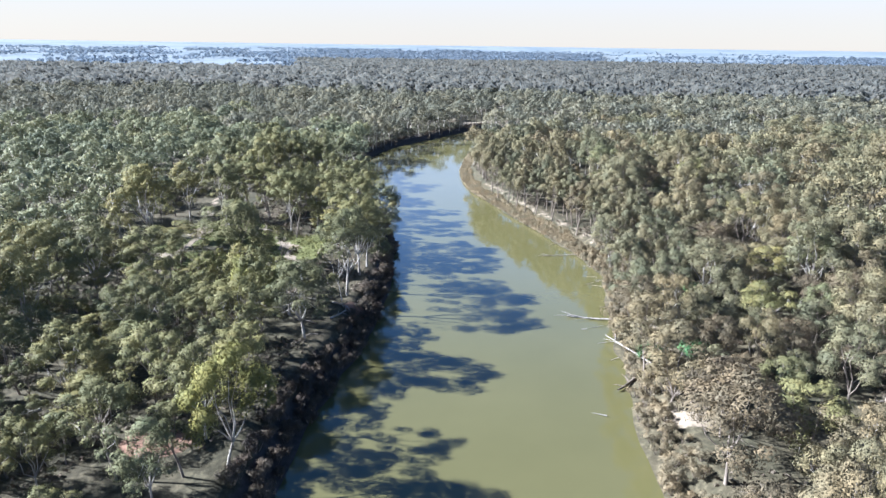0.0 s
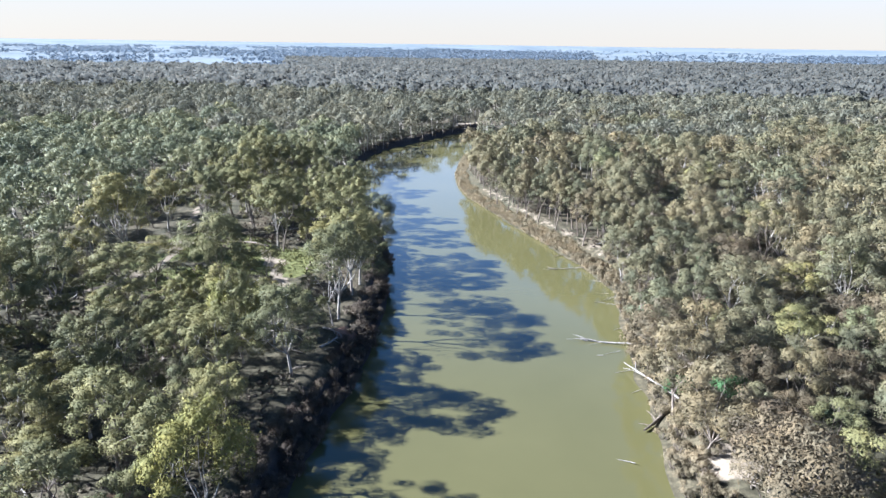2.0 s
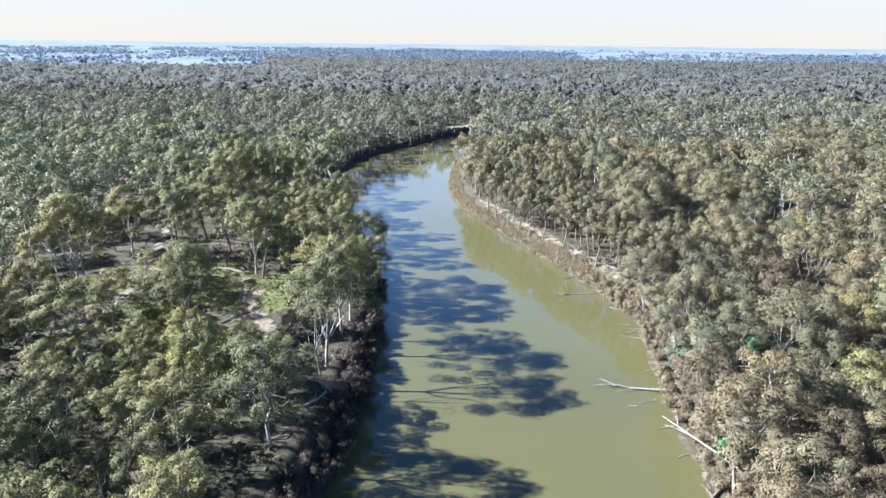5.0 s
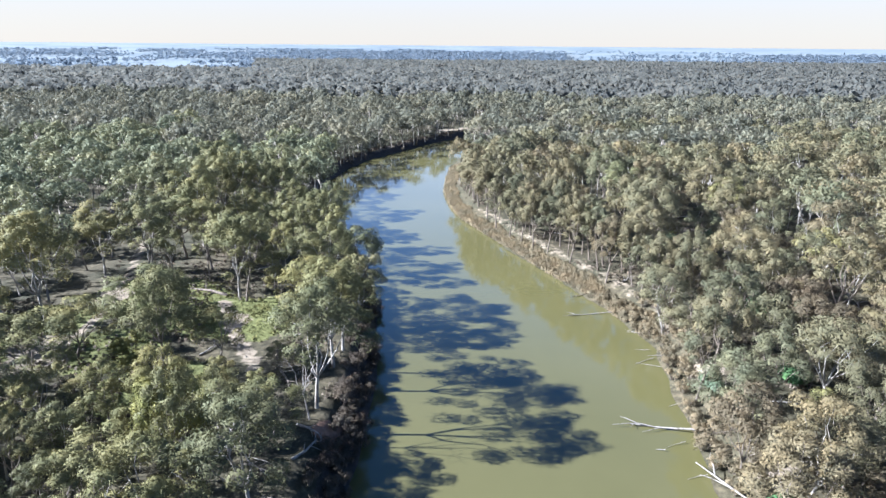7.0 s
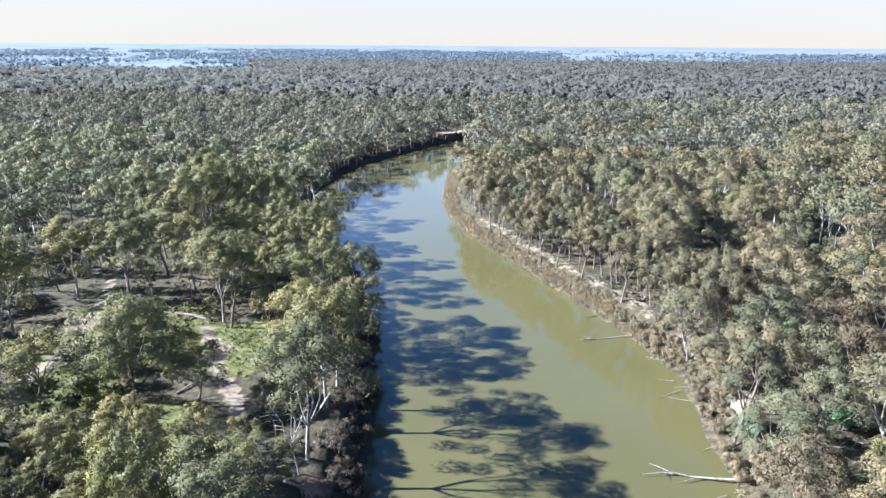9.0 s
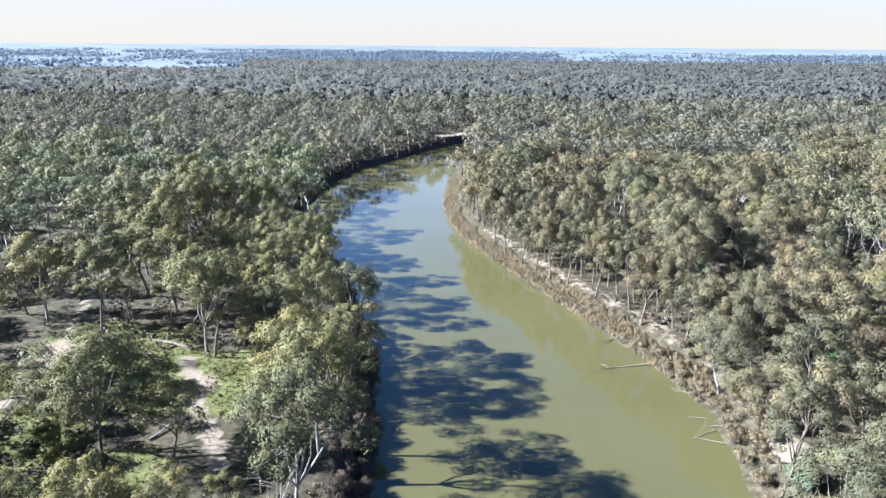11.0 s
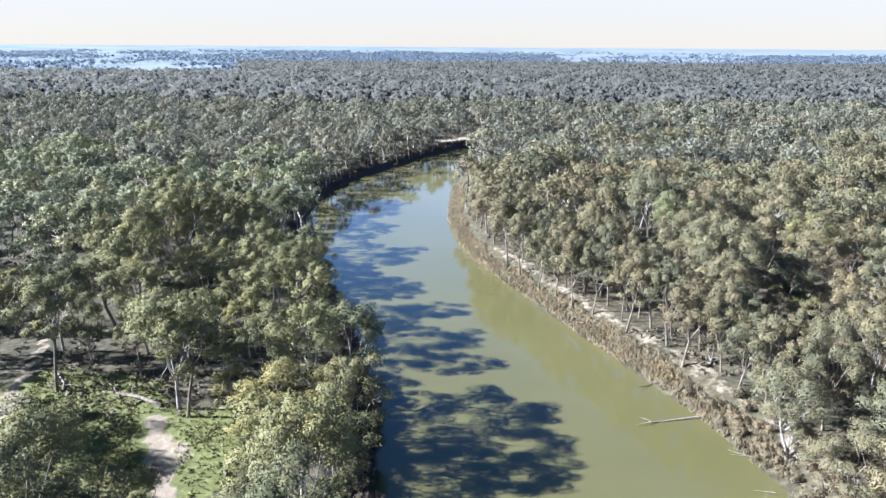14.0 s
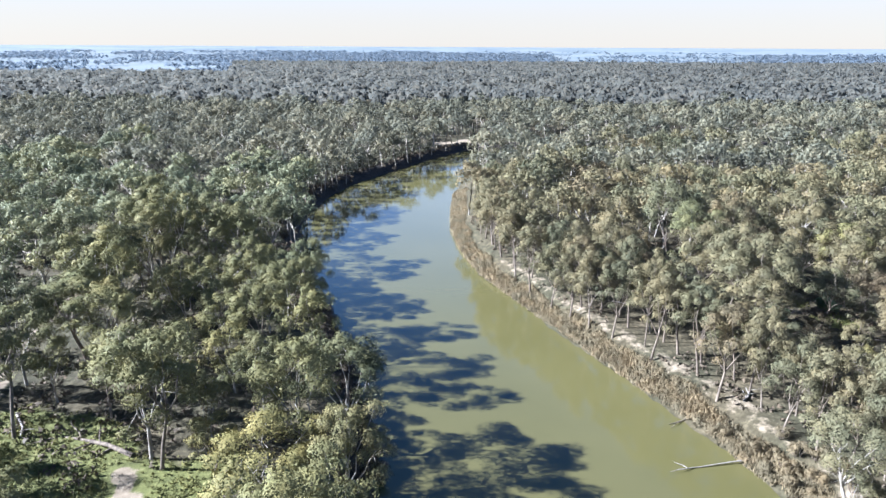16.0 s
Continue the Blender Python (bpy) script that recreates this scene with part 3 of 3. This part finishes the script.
def clumps_only(seed, tall, wide, n, size, k):
    g = np.random.default_rng(seed)
    c = g.normal(size=(n, 3)) * np.array((wide * 0.24, wide * 0.24, tall * 0.08)) + np.array((0, 0, tall * 0.78))
    V, T, N = leaf_tufts(g, c, g.uniform(0.8, 1.3, n) * wide * 0.2, k, size, np.array((0, 0, tall * 0.5)), slim=0.6)
    # Normals tipped up and sunward to flatten contrast, standing in for haze
    N = N * 0.32 + np.array((-0.14, 0, 0.95))
    return V, T, np.zeros(len(T), int), N / np.linalg.norm(N, axis=1)[:, None]


def planted(name, pts, protos, mats, label, seed, lo=0.66, hi=1.25):
    g = np.random.default_rng(seed)
    Vs, Ts, Is, As, Ns, base = [], [], [], [], [], 0
    pts = np.array(pts)
    Z = height(pts[:, 0], pts[:, 1])
    which, a, s = g.integers(0, len(protos), len(pts)), g.uniform(0, 6.283, len(pts)), g.uniform(lo, hi, len(pts))
    tint = g.random(len(pts))
    for k, (V, T, I, N) in enumerate(protos):
        sel = np.nonzero(which == k)[0]
        if not len(sel):
            continue
        ca, sa = np.cos(a[sel])[:, None], np.sin(a[sel])[:, None]
        S = s[sel][:, None]
        x = (V[None, :, 0] * ca - V[None, :, 1] * sa) * S + pts[sel, 0][:, None]
        y = (V[None, :, 0] * sa + V[None, :, 1] * ca) * S + pts[sel, 1][:, None]
        z = V[None, :, 2] * S + Z[sel][:, None]
        Vs.append(np.stack([x, y, z], 2).reshape(-1, 3))
        Ns.append(np.stack([N[None, :, 0] * ca - N[None, :, 1] * sa, N[None, :, 0] * sa + N[None, :, 1] * ca, np.repeat(N[None, :, 2], len(sel), 0)], 2).reshape(-1, 3))
        off = (np.arange(len(sel)) * len(V))[:, None, None] + base
        Ts.append((T[None] + off).reshape(-1, 3))
        Is.append(np.tile(I, len(sel)))
        As.append(np.repeat(tint[sel], len(T)))
        base += len(sel) * len(V)
    ob = link(name, np.concatenate(Vs), np.concatenate(Ts), mats, np.concatenate(Is), attrs=[("tint", "FACE", np.concatenate(As))], normals=np.concatenate(Ns))
    return tagged(ob, label, "woodland", kind="stuff")


def in_view(x, y, wide=0.80, pad=45):
    return (np.abs(x - 0.02 * y) < wide * np.maximum(y, 0) + pad)


def mid_keep(x, y):
    near_zone = (x > -74) & (x < 90) & (y < 240)
    return room(x, y) * ~near_zone * in_view(x, y) * (y + 110 * value_noise(x, y, 55, 31) < 560)


mid = spread(95000, (-480, 520, 60, 615), 6.7, mid_keep, 6, near)
# a closer row along the outer bank of the bend
mid += spread(6000, (-60, 60, 262, 446), 4.6, lambda x, y: room(x, y) * shore(x, y)[1] * (shore(x, y)[0] < 9), 14, mid)


def on_left(p):
    return p[0] < (5 if p[1] < 300 else 60 if p[1] > 425 else 8)


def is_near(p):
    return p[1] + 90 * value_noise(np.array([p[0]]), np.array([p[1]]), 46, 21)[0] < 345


PN = [proto(40 + k, 14 + k % 4 * 1.4, 10 + k % 3, 2.4, 0.54, 5, 1, 1.45 + 0.1 * (k % 4), 3) for k in range(8)]
PM = [proto(50 + k, 14 + k % 4 * 1.4, 10 + k % 3, 0.68, 0.9, 4, 1, 1.6 + 0.1 * (k % 4), 3) for k in range(8)]
for name, side, leaf, text in (("left", True, wood_green, "olive-green"), ("right", False, wood_grey, "grey-brown")):
    here = [p for p in mid if on_left(p) == side]
    planted("woodland_" + name, [p for p in here if is_near(p)], PN, [leaf, bark_pale], "dense river gum woodland with " + text + " crowns", 1 + side, 0.58, 1.02)
    # Trees farther off wear the leaf colour with some haze painted in
    planted("woodland_beyond_" + name, [p for p in here if not is_near(p)], PM, [wood_faint_haze, bark_pale], "dense river gum woodland with " + text + " crowns", 5 + side, 0.6, 1.05)


back = spread(2500, (-115, 130, -90, 60), 9.5, lambda x, y: room(x, y) * ((y < 40) | (x < -76) | (x > 92)), 13, near + mid)
planted("woodland_behind", back, PM[:4], [wood_faint_haze, bark_mid], "dense river gum woodland with grey-green crowns", 9)


def far_keep(x, y):
    gap = (((x + 178) / 42) ** 2 + ((y - 645) / 20) ** 2 > 1) & (((x + 78) / 24) ** 2 + ((y - 668) / 15) ** 2 > 1) & (((x + 300) / 30) ** 2 + ((y - 700) / 14) ** 2 > 1)
    return (1 - field_mask(x, y)) * in_view(x, y, 0.78, 30) * ((y + 110 * value_noise(x, y, 55, 31) > 556) | (np.abs(x) > 480)) * gap + 0.0


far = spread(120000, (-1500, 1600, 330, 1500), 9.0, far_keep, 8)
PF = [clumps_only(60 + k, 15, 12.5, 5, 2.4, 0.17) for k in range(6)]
planted("far_woods", far, PF, [wood_haze_grey], "unbroken gum forest with crowns painted haze-grey, running to the plain", 3, 0.95, 1.25)


def edge_keep(x, y):
    f = field_mask(x, y)
    lone = (value_noise(x, y, 150, 11) > -0.02) * np.where(x > 0, 0.12, 0.42) * (np.hypot(x, y) < 3400)
    return np.where(f > 0.5, lone, (np.hypot(x, y) < 3400) * 1.0) * in_view(x, y, 0.76, 30) * ((y > 1500) | (f > 0.5))


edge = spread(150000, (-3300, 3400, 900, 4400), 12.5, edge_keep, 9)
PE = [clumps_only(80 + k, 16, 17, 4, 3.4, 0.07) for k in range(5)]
planted("horizon_woods", edge, PE, [wood_haze_blue], "distant tree belts painted haze-blue between pale fields", 4, 0.5, 0.9)


# ---------------------------------------------------------------- bank growth
def shrub_mesh(name, seed, wide, tall, leaf, n=7, per_m2=9, size=0.34, slim=0.42, droop=1.1, hollow=0.84):
    """A low rounded bush: short bare stems under clumps of leaves."""
    rnd, g = random.Random(seed), np.random.default_rng(seed)
    root = new(name)
    wood, centres, radii = [[], []], [], []
    for k in range(n):
        a, r = rnd.uniform(0, 6.28), wide * 0.36 * math.sqrt(rnd.random())
        top = Vector((math.cos(a) * r, math.sin(a) * r, tall * rnd.uniform(0.4, 0.78)))
        tube(wood, bent(rnd, (top.x * 0.25, top.y * 0.25, -0.3), top, 0.0, 2), [0.06, 0.045, 0.02], 4)
        centres.append(top)
        radii.append(min(wide, tall) * rnd.uniform(0.2, 0.32))
    V, T, N = leaf_tufts(g, centres, radii, per_m2, size, np.array((0, 0, 0.2)), slim=slim, droop=droop, hollow=hollow)
    link("woody_base", [tuple(v) for v in wood[0]], wood[1], [bark_dark], flat=False, parent=root)
    link("foliage", V, T, [leaf], parent=root, normals=N)
    return root


def strew(kinds, pts, seed, lo=0.7, hi=1.35):
    rnd = random.Random(seed)
    for k, (x, y) in enumerate(pts):
        ob = kinds[k % len(kinds)]
        m = pose(x, y, float(height(x, y)) - 0.08, 0, 0, rnd.uniform(0, 360))
        s = rnd.uniform(lo, hi)
        if k < len(kinds):
            ob.matrix_world = m @ Matrix.Scale(s, 4)
        else:
            copy_thing(ob, m).scale = (s, s, s)


dry = [tagged(shrub_mesh("shrub", 200 + k, 2.8, 2.0, twig_brown, 11, 26, 0.42, 0.06, -1.6, 0.3), "dry purplish-brown twiggy shrub on the muddy bank", "shrub", "dry shrubs on the bank") for k in range(4)]
strew(dry, spread(12000, (-45, -4, 66, 225), 1.6, lambda x, y: ((shore(x, y)[0] > -0.4) & (shore(x, y)[0] < 3.8) & shore(x, y)[1]) * np.where(y < 132, 0.9, 0.55), 21), 22)
tan = [tagged(shrub_mesh("shrub", 210 + k, 3.0, 2.1, reed_tan, 10, 26, 0.36, 0.09, -0.8, 0.4), "dry tan-brown bush overhanging the water's edge", "shrub", "tan shrubs on the bank") for k in range(4)]
strew(tan, spread(2500, (25, 52, 60, 172), 2.0, lambda x, y: ((shore(x, y)[0] > 0.2) & (shore(x, y)[0] < 6.0) & ~shore(x, y)[1]) * 0.8, 23), 24)
for k, (x, y, wide, tall, leaf, text) in enumerate((
        (40.6, 104, 4.2, 4.2, leaf_bright, "dense bright green bush"), (46.8, 101, 5.0, 5.0, leaf_bright, "dense bright green bush"), (44.2, 131, 4.8, 4.4, leaf_blue, "soft blue-green wattle bush"),
        (63, 157, 5.5, 5.0, leaf_bright, "dense bright green bush"), (61, 96, 5, 3, leaf_blue, "soft blue-green wattle bush"), (74, 207, 4, 3.4, leaf_blue, "soft blue-green wattle bush"),
        (-50, 140, 6, 3.6, leaf_yellow, "leafy yellow-green bush in the clearing"), (-47, 135, 4, 3, leaf_yellow, "leafy yellow-green bush in the clearing"),
        (56, 131, 4.5, 4, leaf_bright, "dense bright green bush"), (61.5, 203, 4.5, 4, leaf_blue, "soft blue-green wattle bush"))):
    b_ = tagged(shrub_mesh("bush", 230 + k, wide, tall, leaf, 11, 18, 0.3, 0.35), text, "bush", "green bushes")
    b_.matrix_world = pose(x, y, float(height(x, y)) - 0.1)


def reed_bed():
    """Dry tussocks along the inner side of the bend: soft clumps with blades standing out of them."""
    g = np.random.default_rng(31)
    p = g.uniform((0, 150), (48, 330), (64000, 2))
    d, left = shore(p[:, 0], p[:, 1])
    full = smooth(150, 166, p[:, 1]) * (0.6 + 0.4 * (value_noise(p[:, 0], p[:, 1], 5, 9) > -0.2))
    p = p[(~left) & (d > -0.7) & (d < 3.7 + 2.2 * value_noise(p[:, 0], p[:, 1], 8, 4)) & (g.random(len(p)) < full)]
    r = g.uniform(0.28, 0.6, len(p))
    c = np.stack([p[:, 0], p[:, 1], height(p[:, 0], p[:, 1]) + r * 0.75], 1)
    V, T, N = leaf_tufts(g, c, r, 9.0, 0.55, np.array((20.0, 200.0, -200.0)), slim=0.075, droop=-3.5)
    k = 4
    n = len(p) * k
    base = np.repeat(c, k, 0) + g.normal(size=(n, 3)) * np.array((0.35, 0.35, 0.0))
    a, w = g.uniform(0, 6.283, n), g.uniform(0.03, 0.07, n)
    side = np.stack([np.cos(a) * w, np.sin(a) * w, 0 * a], 1)
    tip = base + np.stack([g.normal(size=n) * 0.25, g.normal(size=n) * 0.25, g.uniform(0.5, 1.3, n)], 1)
    B = np.stack([base - side, base + side, tip], 1).reshape(-1, 3)
    M = g.normal(size=(n, 3)) * 0.3 + np.array((-0.5, 0, 0.8))
    M /= np.linalg.norm(M, axis=1)[:, None]
    V, N = np.concatenate([V, B]), np.concatenate([N, np.repeat(M, 3, 0)])
    tagged(link("reed_bed", V, np.arange(len(V)).reshape(-1, 3), [reed_tan], normals=N), "dry tan reeds and sedge crowding the water's edge", "reeds", kind="stuff")


reed_bed()


def floor_scrub():
    """Fallen twigs, low dry scrub and grass clumps between the trunks."""
    g = np.random.default_rng(41)
    p = g.uniform((-100, 45), (120, 290), (26000, 2))
    d, left = shore(p[:, 0], p[:, 1])
    p = p[(d > 5) & (value_noise(p[:, 0], p[:, 1], 11, 14) > -0.12)]
    p = p[np.minimum(far_from(TRACK, p[:, 0], p[:, 1]), far_from(TRACK_B, p[:, 0], p[:, 1])) > 3]
    z = height(p[:, 0], p[:, 1])
    V, T, N = leaf_tufts(g, np.stack([p[:, 0], p[:, 1], z + 0.15], 1), g.uniform(0.15, 0.6, len(p)), 1.0, 0.42, np.array((0, 0, -300.0)))
    tagged(link("floor_scrub", V, T, [twig_brown], normals=N), "low dry scrub and twigs on the forest floor", "scrub", kind="stuff")


floor_scrub()


def grass_blades():
    """Grass standing in the clearings."""
    g = np.random.default_rng(43)
    P = []
    for cx, cy, r in GRASS:
        k = int(7 * r * r)
        a, q = g.uniform(0, 6.283, k), r * 1.1 * np.sqrt(g.random(k))
        P.append(np.stack([cx + np.cos(a) * q, cy + np.sin(a) * q], 1))
    p = np.concatenate(P)
    p = p[np.minimum(far_from(TRACK, p[:, 0], p[:, 1]), far_from(TRACK_B, p[:, 0], p[:, 1])) > 1.9]
    V, T, N = leaf_tufts(g, np.stack([p[:, 0], p[:, 1], height(p[:, 0], p[:, 1]) + 0.05], 1), g.uniform(0.1, 0.3, len(p)), 2.0, 0.34, np.array((0, 0, -300.0)), slim=0.2, droop=-1.5)
    tagged(link("grass", V, T, [leaf_grass], normals=N), "patchy bright green grass in the forest clearings", "grass", kind="stuff")


grass_blades()


def far_bank_scrub():
    g = np.random.default_rng(45)
    p = g.uniform((-60, 205), (70, 460), (30000, 2))
    d, left = shore(p[:, 0], p[:, 1])
    p = p[left & (d > 0.8) & (d < 7) & (g.random(len(p)) < np.where(d > 3.4, 0.4, 0.14))]
    r = g.uniform(0.4, 1.1, len(p))
    V, T, N = leaf_tufts(g, np.stack([p[:, 0], p[:, 1], height(p[:, 0], p[:, 1]) + 0.3], 1), r, 2.6, 0.7, np.array((-20.0, 300.0, -300.0)))
    q = g.uniform((-75, 225), (75, 475), (9000, 2))
    d, left = shore(q[:, 0], q[:, 1])
    q = q[left & (d > 5) & (d < 24) & (q[:, 0] < 0)][:1700]
    r = g.uniform(0.6, 1.5, len(q))
    U, S, M = leaf_tufts(g, np.stack([q[:, 0], q[:, 1], height(q[:, 0], q[:, 1]) + 0.5], 1), r, 2.2, 0.6, np.array((-20.0, 300.0, -300.0)), slim=0.3)
    under = link("undergrowth", U, S, [wood_faint_haze], attrs=[("tint", "FACE", np.repeat(g.random(len(S) // 40 + 1), 40)[:len(S)])], normals=M)
    tagged(under, "low grey-green undergrowth between the trunks behind the bank", "scrub", kind="stuff")
    tagged(link("bank_scrub", V, T, [twig_brown], normals=N), "dark tangled scrub on the steep shaded bank", "scrub", kind="stuff")


far_bank_scrub()


# ---------------------------------------------------------------- fallen timber
def fallen_log(pts, r, branches, label, wood):
    root = new("fallen_log")
    out = [[], []]
    n = len(pts)
    tube(out, pts, [r * (1 - 0.65 * k / (n - 1)) for k in range(n)], 7)
    link("trunk", [tuple(v) for v in out[0]], out[1], [wood], flat=False, parent=root)
    for a, b_, rb in branches:
        out = [[], []]
        tube(out, bent(random.Random(int(a[0] * 7)), a, b_, 0.04, 3), [rb, rb * 0.8, rb * 0.55, rb * 0.2], 5)
        link("branch", [tuple(v) for v in out[0]], out[1], [wood], flat=False, parent=root)
    return tagged(root, label, "log", "fallen timber in the river")


fallen_log([(39.5, 123.8, 0.7), (36, 124.6, 0.35), (33, 125.4, 0.12), (29.7, 126.2, 0.15)], 0.18,
           [((33, 125.4, 0.15), (27, 125.6, 0.35), 0.12), ((31.5, 125.8, 0.15), (28.6, 127.6, 0.5), 0.09), ((35, 124.8, 0.25), (31, 124.0, 0.2), 0.09), ((30.5, 126, 0.15), (29.5, 124.8, 0.6), 0.06)],
           "bleached fallen tree lying branched in the water", bark_dead)
fallen_log([(39, 166.8, 0.5), (36, 166.6, 0.25), (32, 166.0, 0.1), (28.5, 165.6, 0.05)], 0.12,
           [((31, 165.9, 0.1), (27.3, 164.9, 0.25), 0.07), ((30, 165.8, 0.1), (28.4, 167.2, 0.3), 0.06), ((29.5, 165.7, 0.1), (29.2, 164.6, 0.55), 0.04)],
           "thin grey fallen trunk reaching into the water", bark_dead)
fallen_log([(37.8, 178.2, 0.6), (35.5, 177.4, 0.25), (31.5, 176, 0.05)], 0.13, [((33.5, 176.6, 0.12), (31.2, 174.9, 0.1), 0.06)], "thin grey branch half sunk in the water", bark_dark)
fallen_log([(40.5, 103.2, 1.6), (38.3, 100.6, 0.9), (35.8, 98.0, 0.45), (33.9, 96.3, 0.35)], 0.42, [((36.2, 98.4, 0.5), (35.4, 100.6, 0.9), 0.14), ((35.2, 97.4, 0.4), (33.4, 97.9, 0.4), 0.1)],
           "thick dark fallen trunk sloping off the bank", bark_dark)
fallen_log([(40.4, 101.6, 2.6), (39.2, 105, 2.3), (37.6, 110, 1.6), (35.8, 116.4, 0.6)], 0.2, [((37.8, 109.4, 1.7), (34.6, 112.6, 1.6), 0.1), ((36.8, 113, 1.2), (38.2, 117.6, 1.4), 0.09)],
           "bleached leaning trunk fallen along the bank", bark_dead)
for k, (ax, ay, bx, by) in enumerate(((42.3, 156.5, 38.3, 157.8), (41.2, 156.6, 38.4, 158.8), (40.2, 146.7, 36.2, 144.7), (36.4, 121.5, 33.2, 120.4), (36.6, 114.3, 33.6, 113.6), (41.9, 147.6, 39.4, 147.9),
                                      (40.3, 143.3, 36.6, 145.2), (38.8, 131.4, 37.2, 130.8), (30.6, 88.6, 28.4, 89.6), (40.2, 149.6, 37.8, 150.4), (36.6, 107.8, 34.8, 107.0), (32.8, 119.6, 31.6, 119.9))):
    fallen_log([(ax, ay, 0.3), ((ax + bx) / 2, (ay + by) / 2 + 0.15, 0.12), (bx, by, 0.08)], 0.045 + 0.01 * (k % 3), [], "short bleached stick lying in the shallows", bark_dead)


def dead_tree(x, y, seed, tall, wide):
    stem, leaves = grown(seed, tall, wide, 0.3, 0.3, 5, 5, sides=5, stout=0.008)
    root = new("dead_tree")
    woody(root, stem, bark_dead)
    root.matrix_world = pose(x, y, float(height(x, y)) - 0.1)
    tagged(root, "bare bleached dead gum with forked limbs", "tree", "dead gums")


for x, y, seed, tall, wide in ((104, 279, 301, 21, 11), (60, 262, 302, 21, 9), (72, 285, 303, 21, 9), (44.6, 154.4, 304, 9, 7), (-16.5, 121, 305, 15, 8), (66, 170, 306, 17, 8), (90, 190, 307, 18, 9)):
    dead_tree(x, y, seed, tall, wide)


def floor_branch(x, y, spin, long, seed):
    """A dead limb lying on the forest floor."""
    rnd = random.Random(seed)
    a = radians(spin)

    def at(f, side=0.0, up=0.0):
        px, py = x + math.cos(a) * f * long - math.sin(a) * side, y + math.sin(a) * f * long + math.cos(a) * side
        return (px, py, float(height(px, py)) + 0.12 + up)

    ob = fallen_log([at(0), at(0.35, rnd.uniform(-0.3, 0.3), 0.1), at(0.7, rnd.uniform(-0.5, 0.5), 0.2), at(1.0)], 0.10 + 0.016 * long,
                    [(at(f, 0, 0.1), at(f + 0.22, rnd.choice((-1, 1)) * long * rnd.uniform(0.15, 0.3), rnd.uniform(0.1, 0.7)), 0.07) for f in (0.3, 0.5, 0.65, 0.8)],
                    "grey dead limb lying on the leaf litter", bark_dead if seed % 2 else bark_mid)
    ob.name = "fallen_branch"
    tagged(ob, category="branch", group="dead limbs on the forest floor")


for k, (x, y) in enumerate(spread(700, (-72, 88, 66, 245), 6.5, lambda x, y: (shore(x, y)[0] > 5.5) * 0.5, 51)[:70] + [(-20, 104), (-17, 112), (-23, 111), (-25, 117), (-15, 95)]):
    rnd = random.Random(500 + k)
    floor_branch(x, y, rnd.uniform(0, 360), rnd.uniform(2.5, 7), 500 + k)

# the large dark limb that has come down across the grass
fallen_log([(-41, 164, 4.9), (-45, 166, 5.2), (-50, 168, 4.8), (-56, 169.5, 4.4)], 0.36,
           [((-44, 165.6, 5.1), (-46, 162.5, 4.5), 0.15), ((-47, 166.8, 5.0), (-50, 164.5, 4.6), 0.14), ((-49, 167.6, 4.9), (-52, 171, 5.6), 0.13), ((-52, 168.4, 4.7), (-56, 166.4, 4.8), 0.11), ((-46, 166.3, 5.1), (-47, 169, 6.4), 0.12)],
           "large dark fallen limb across the grassy clearing", bark_dark)
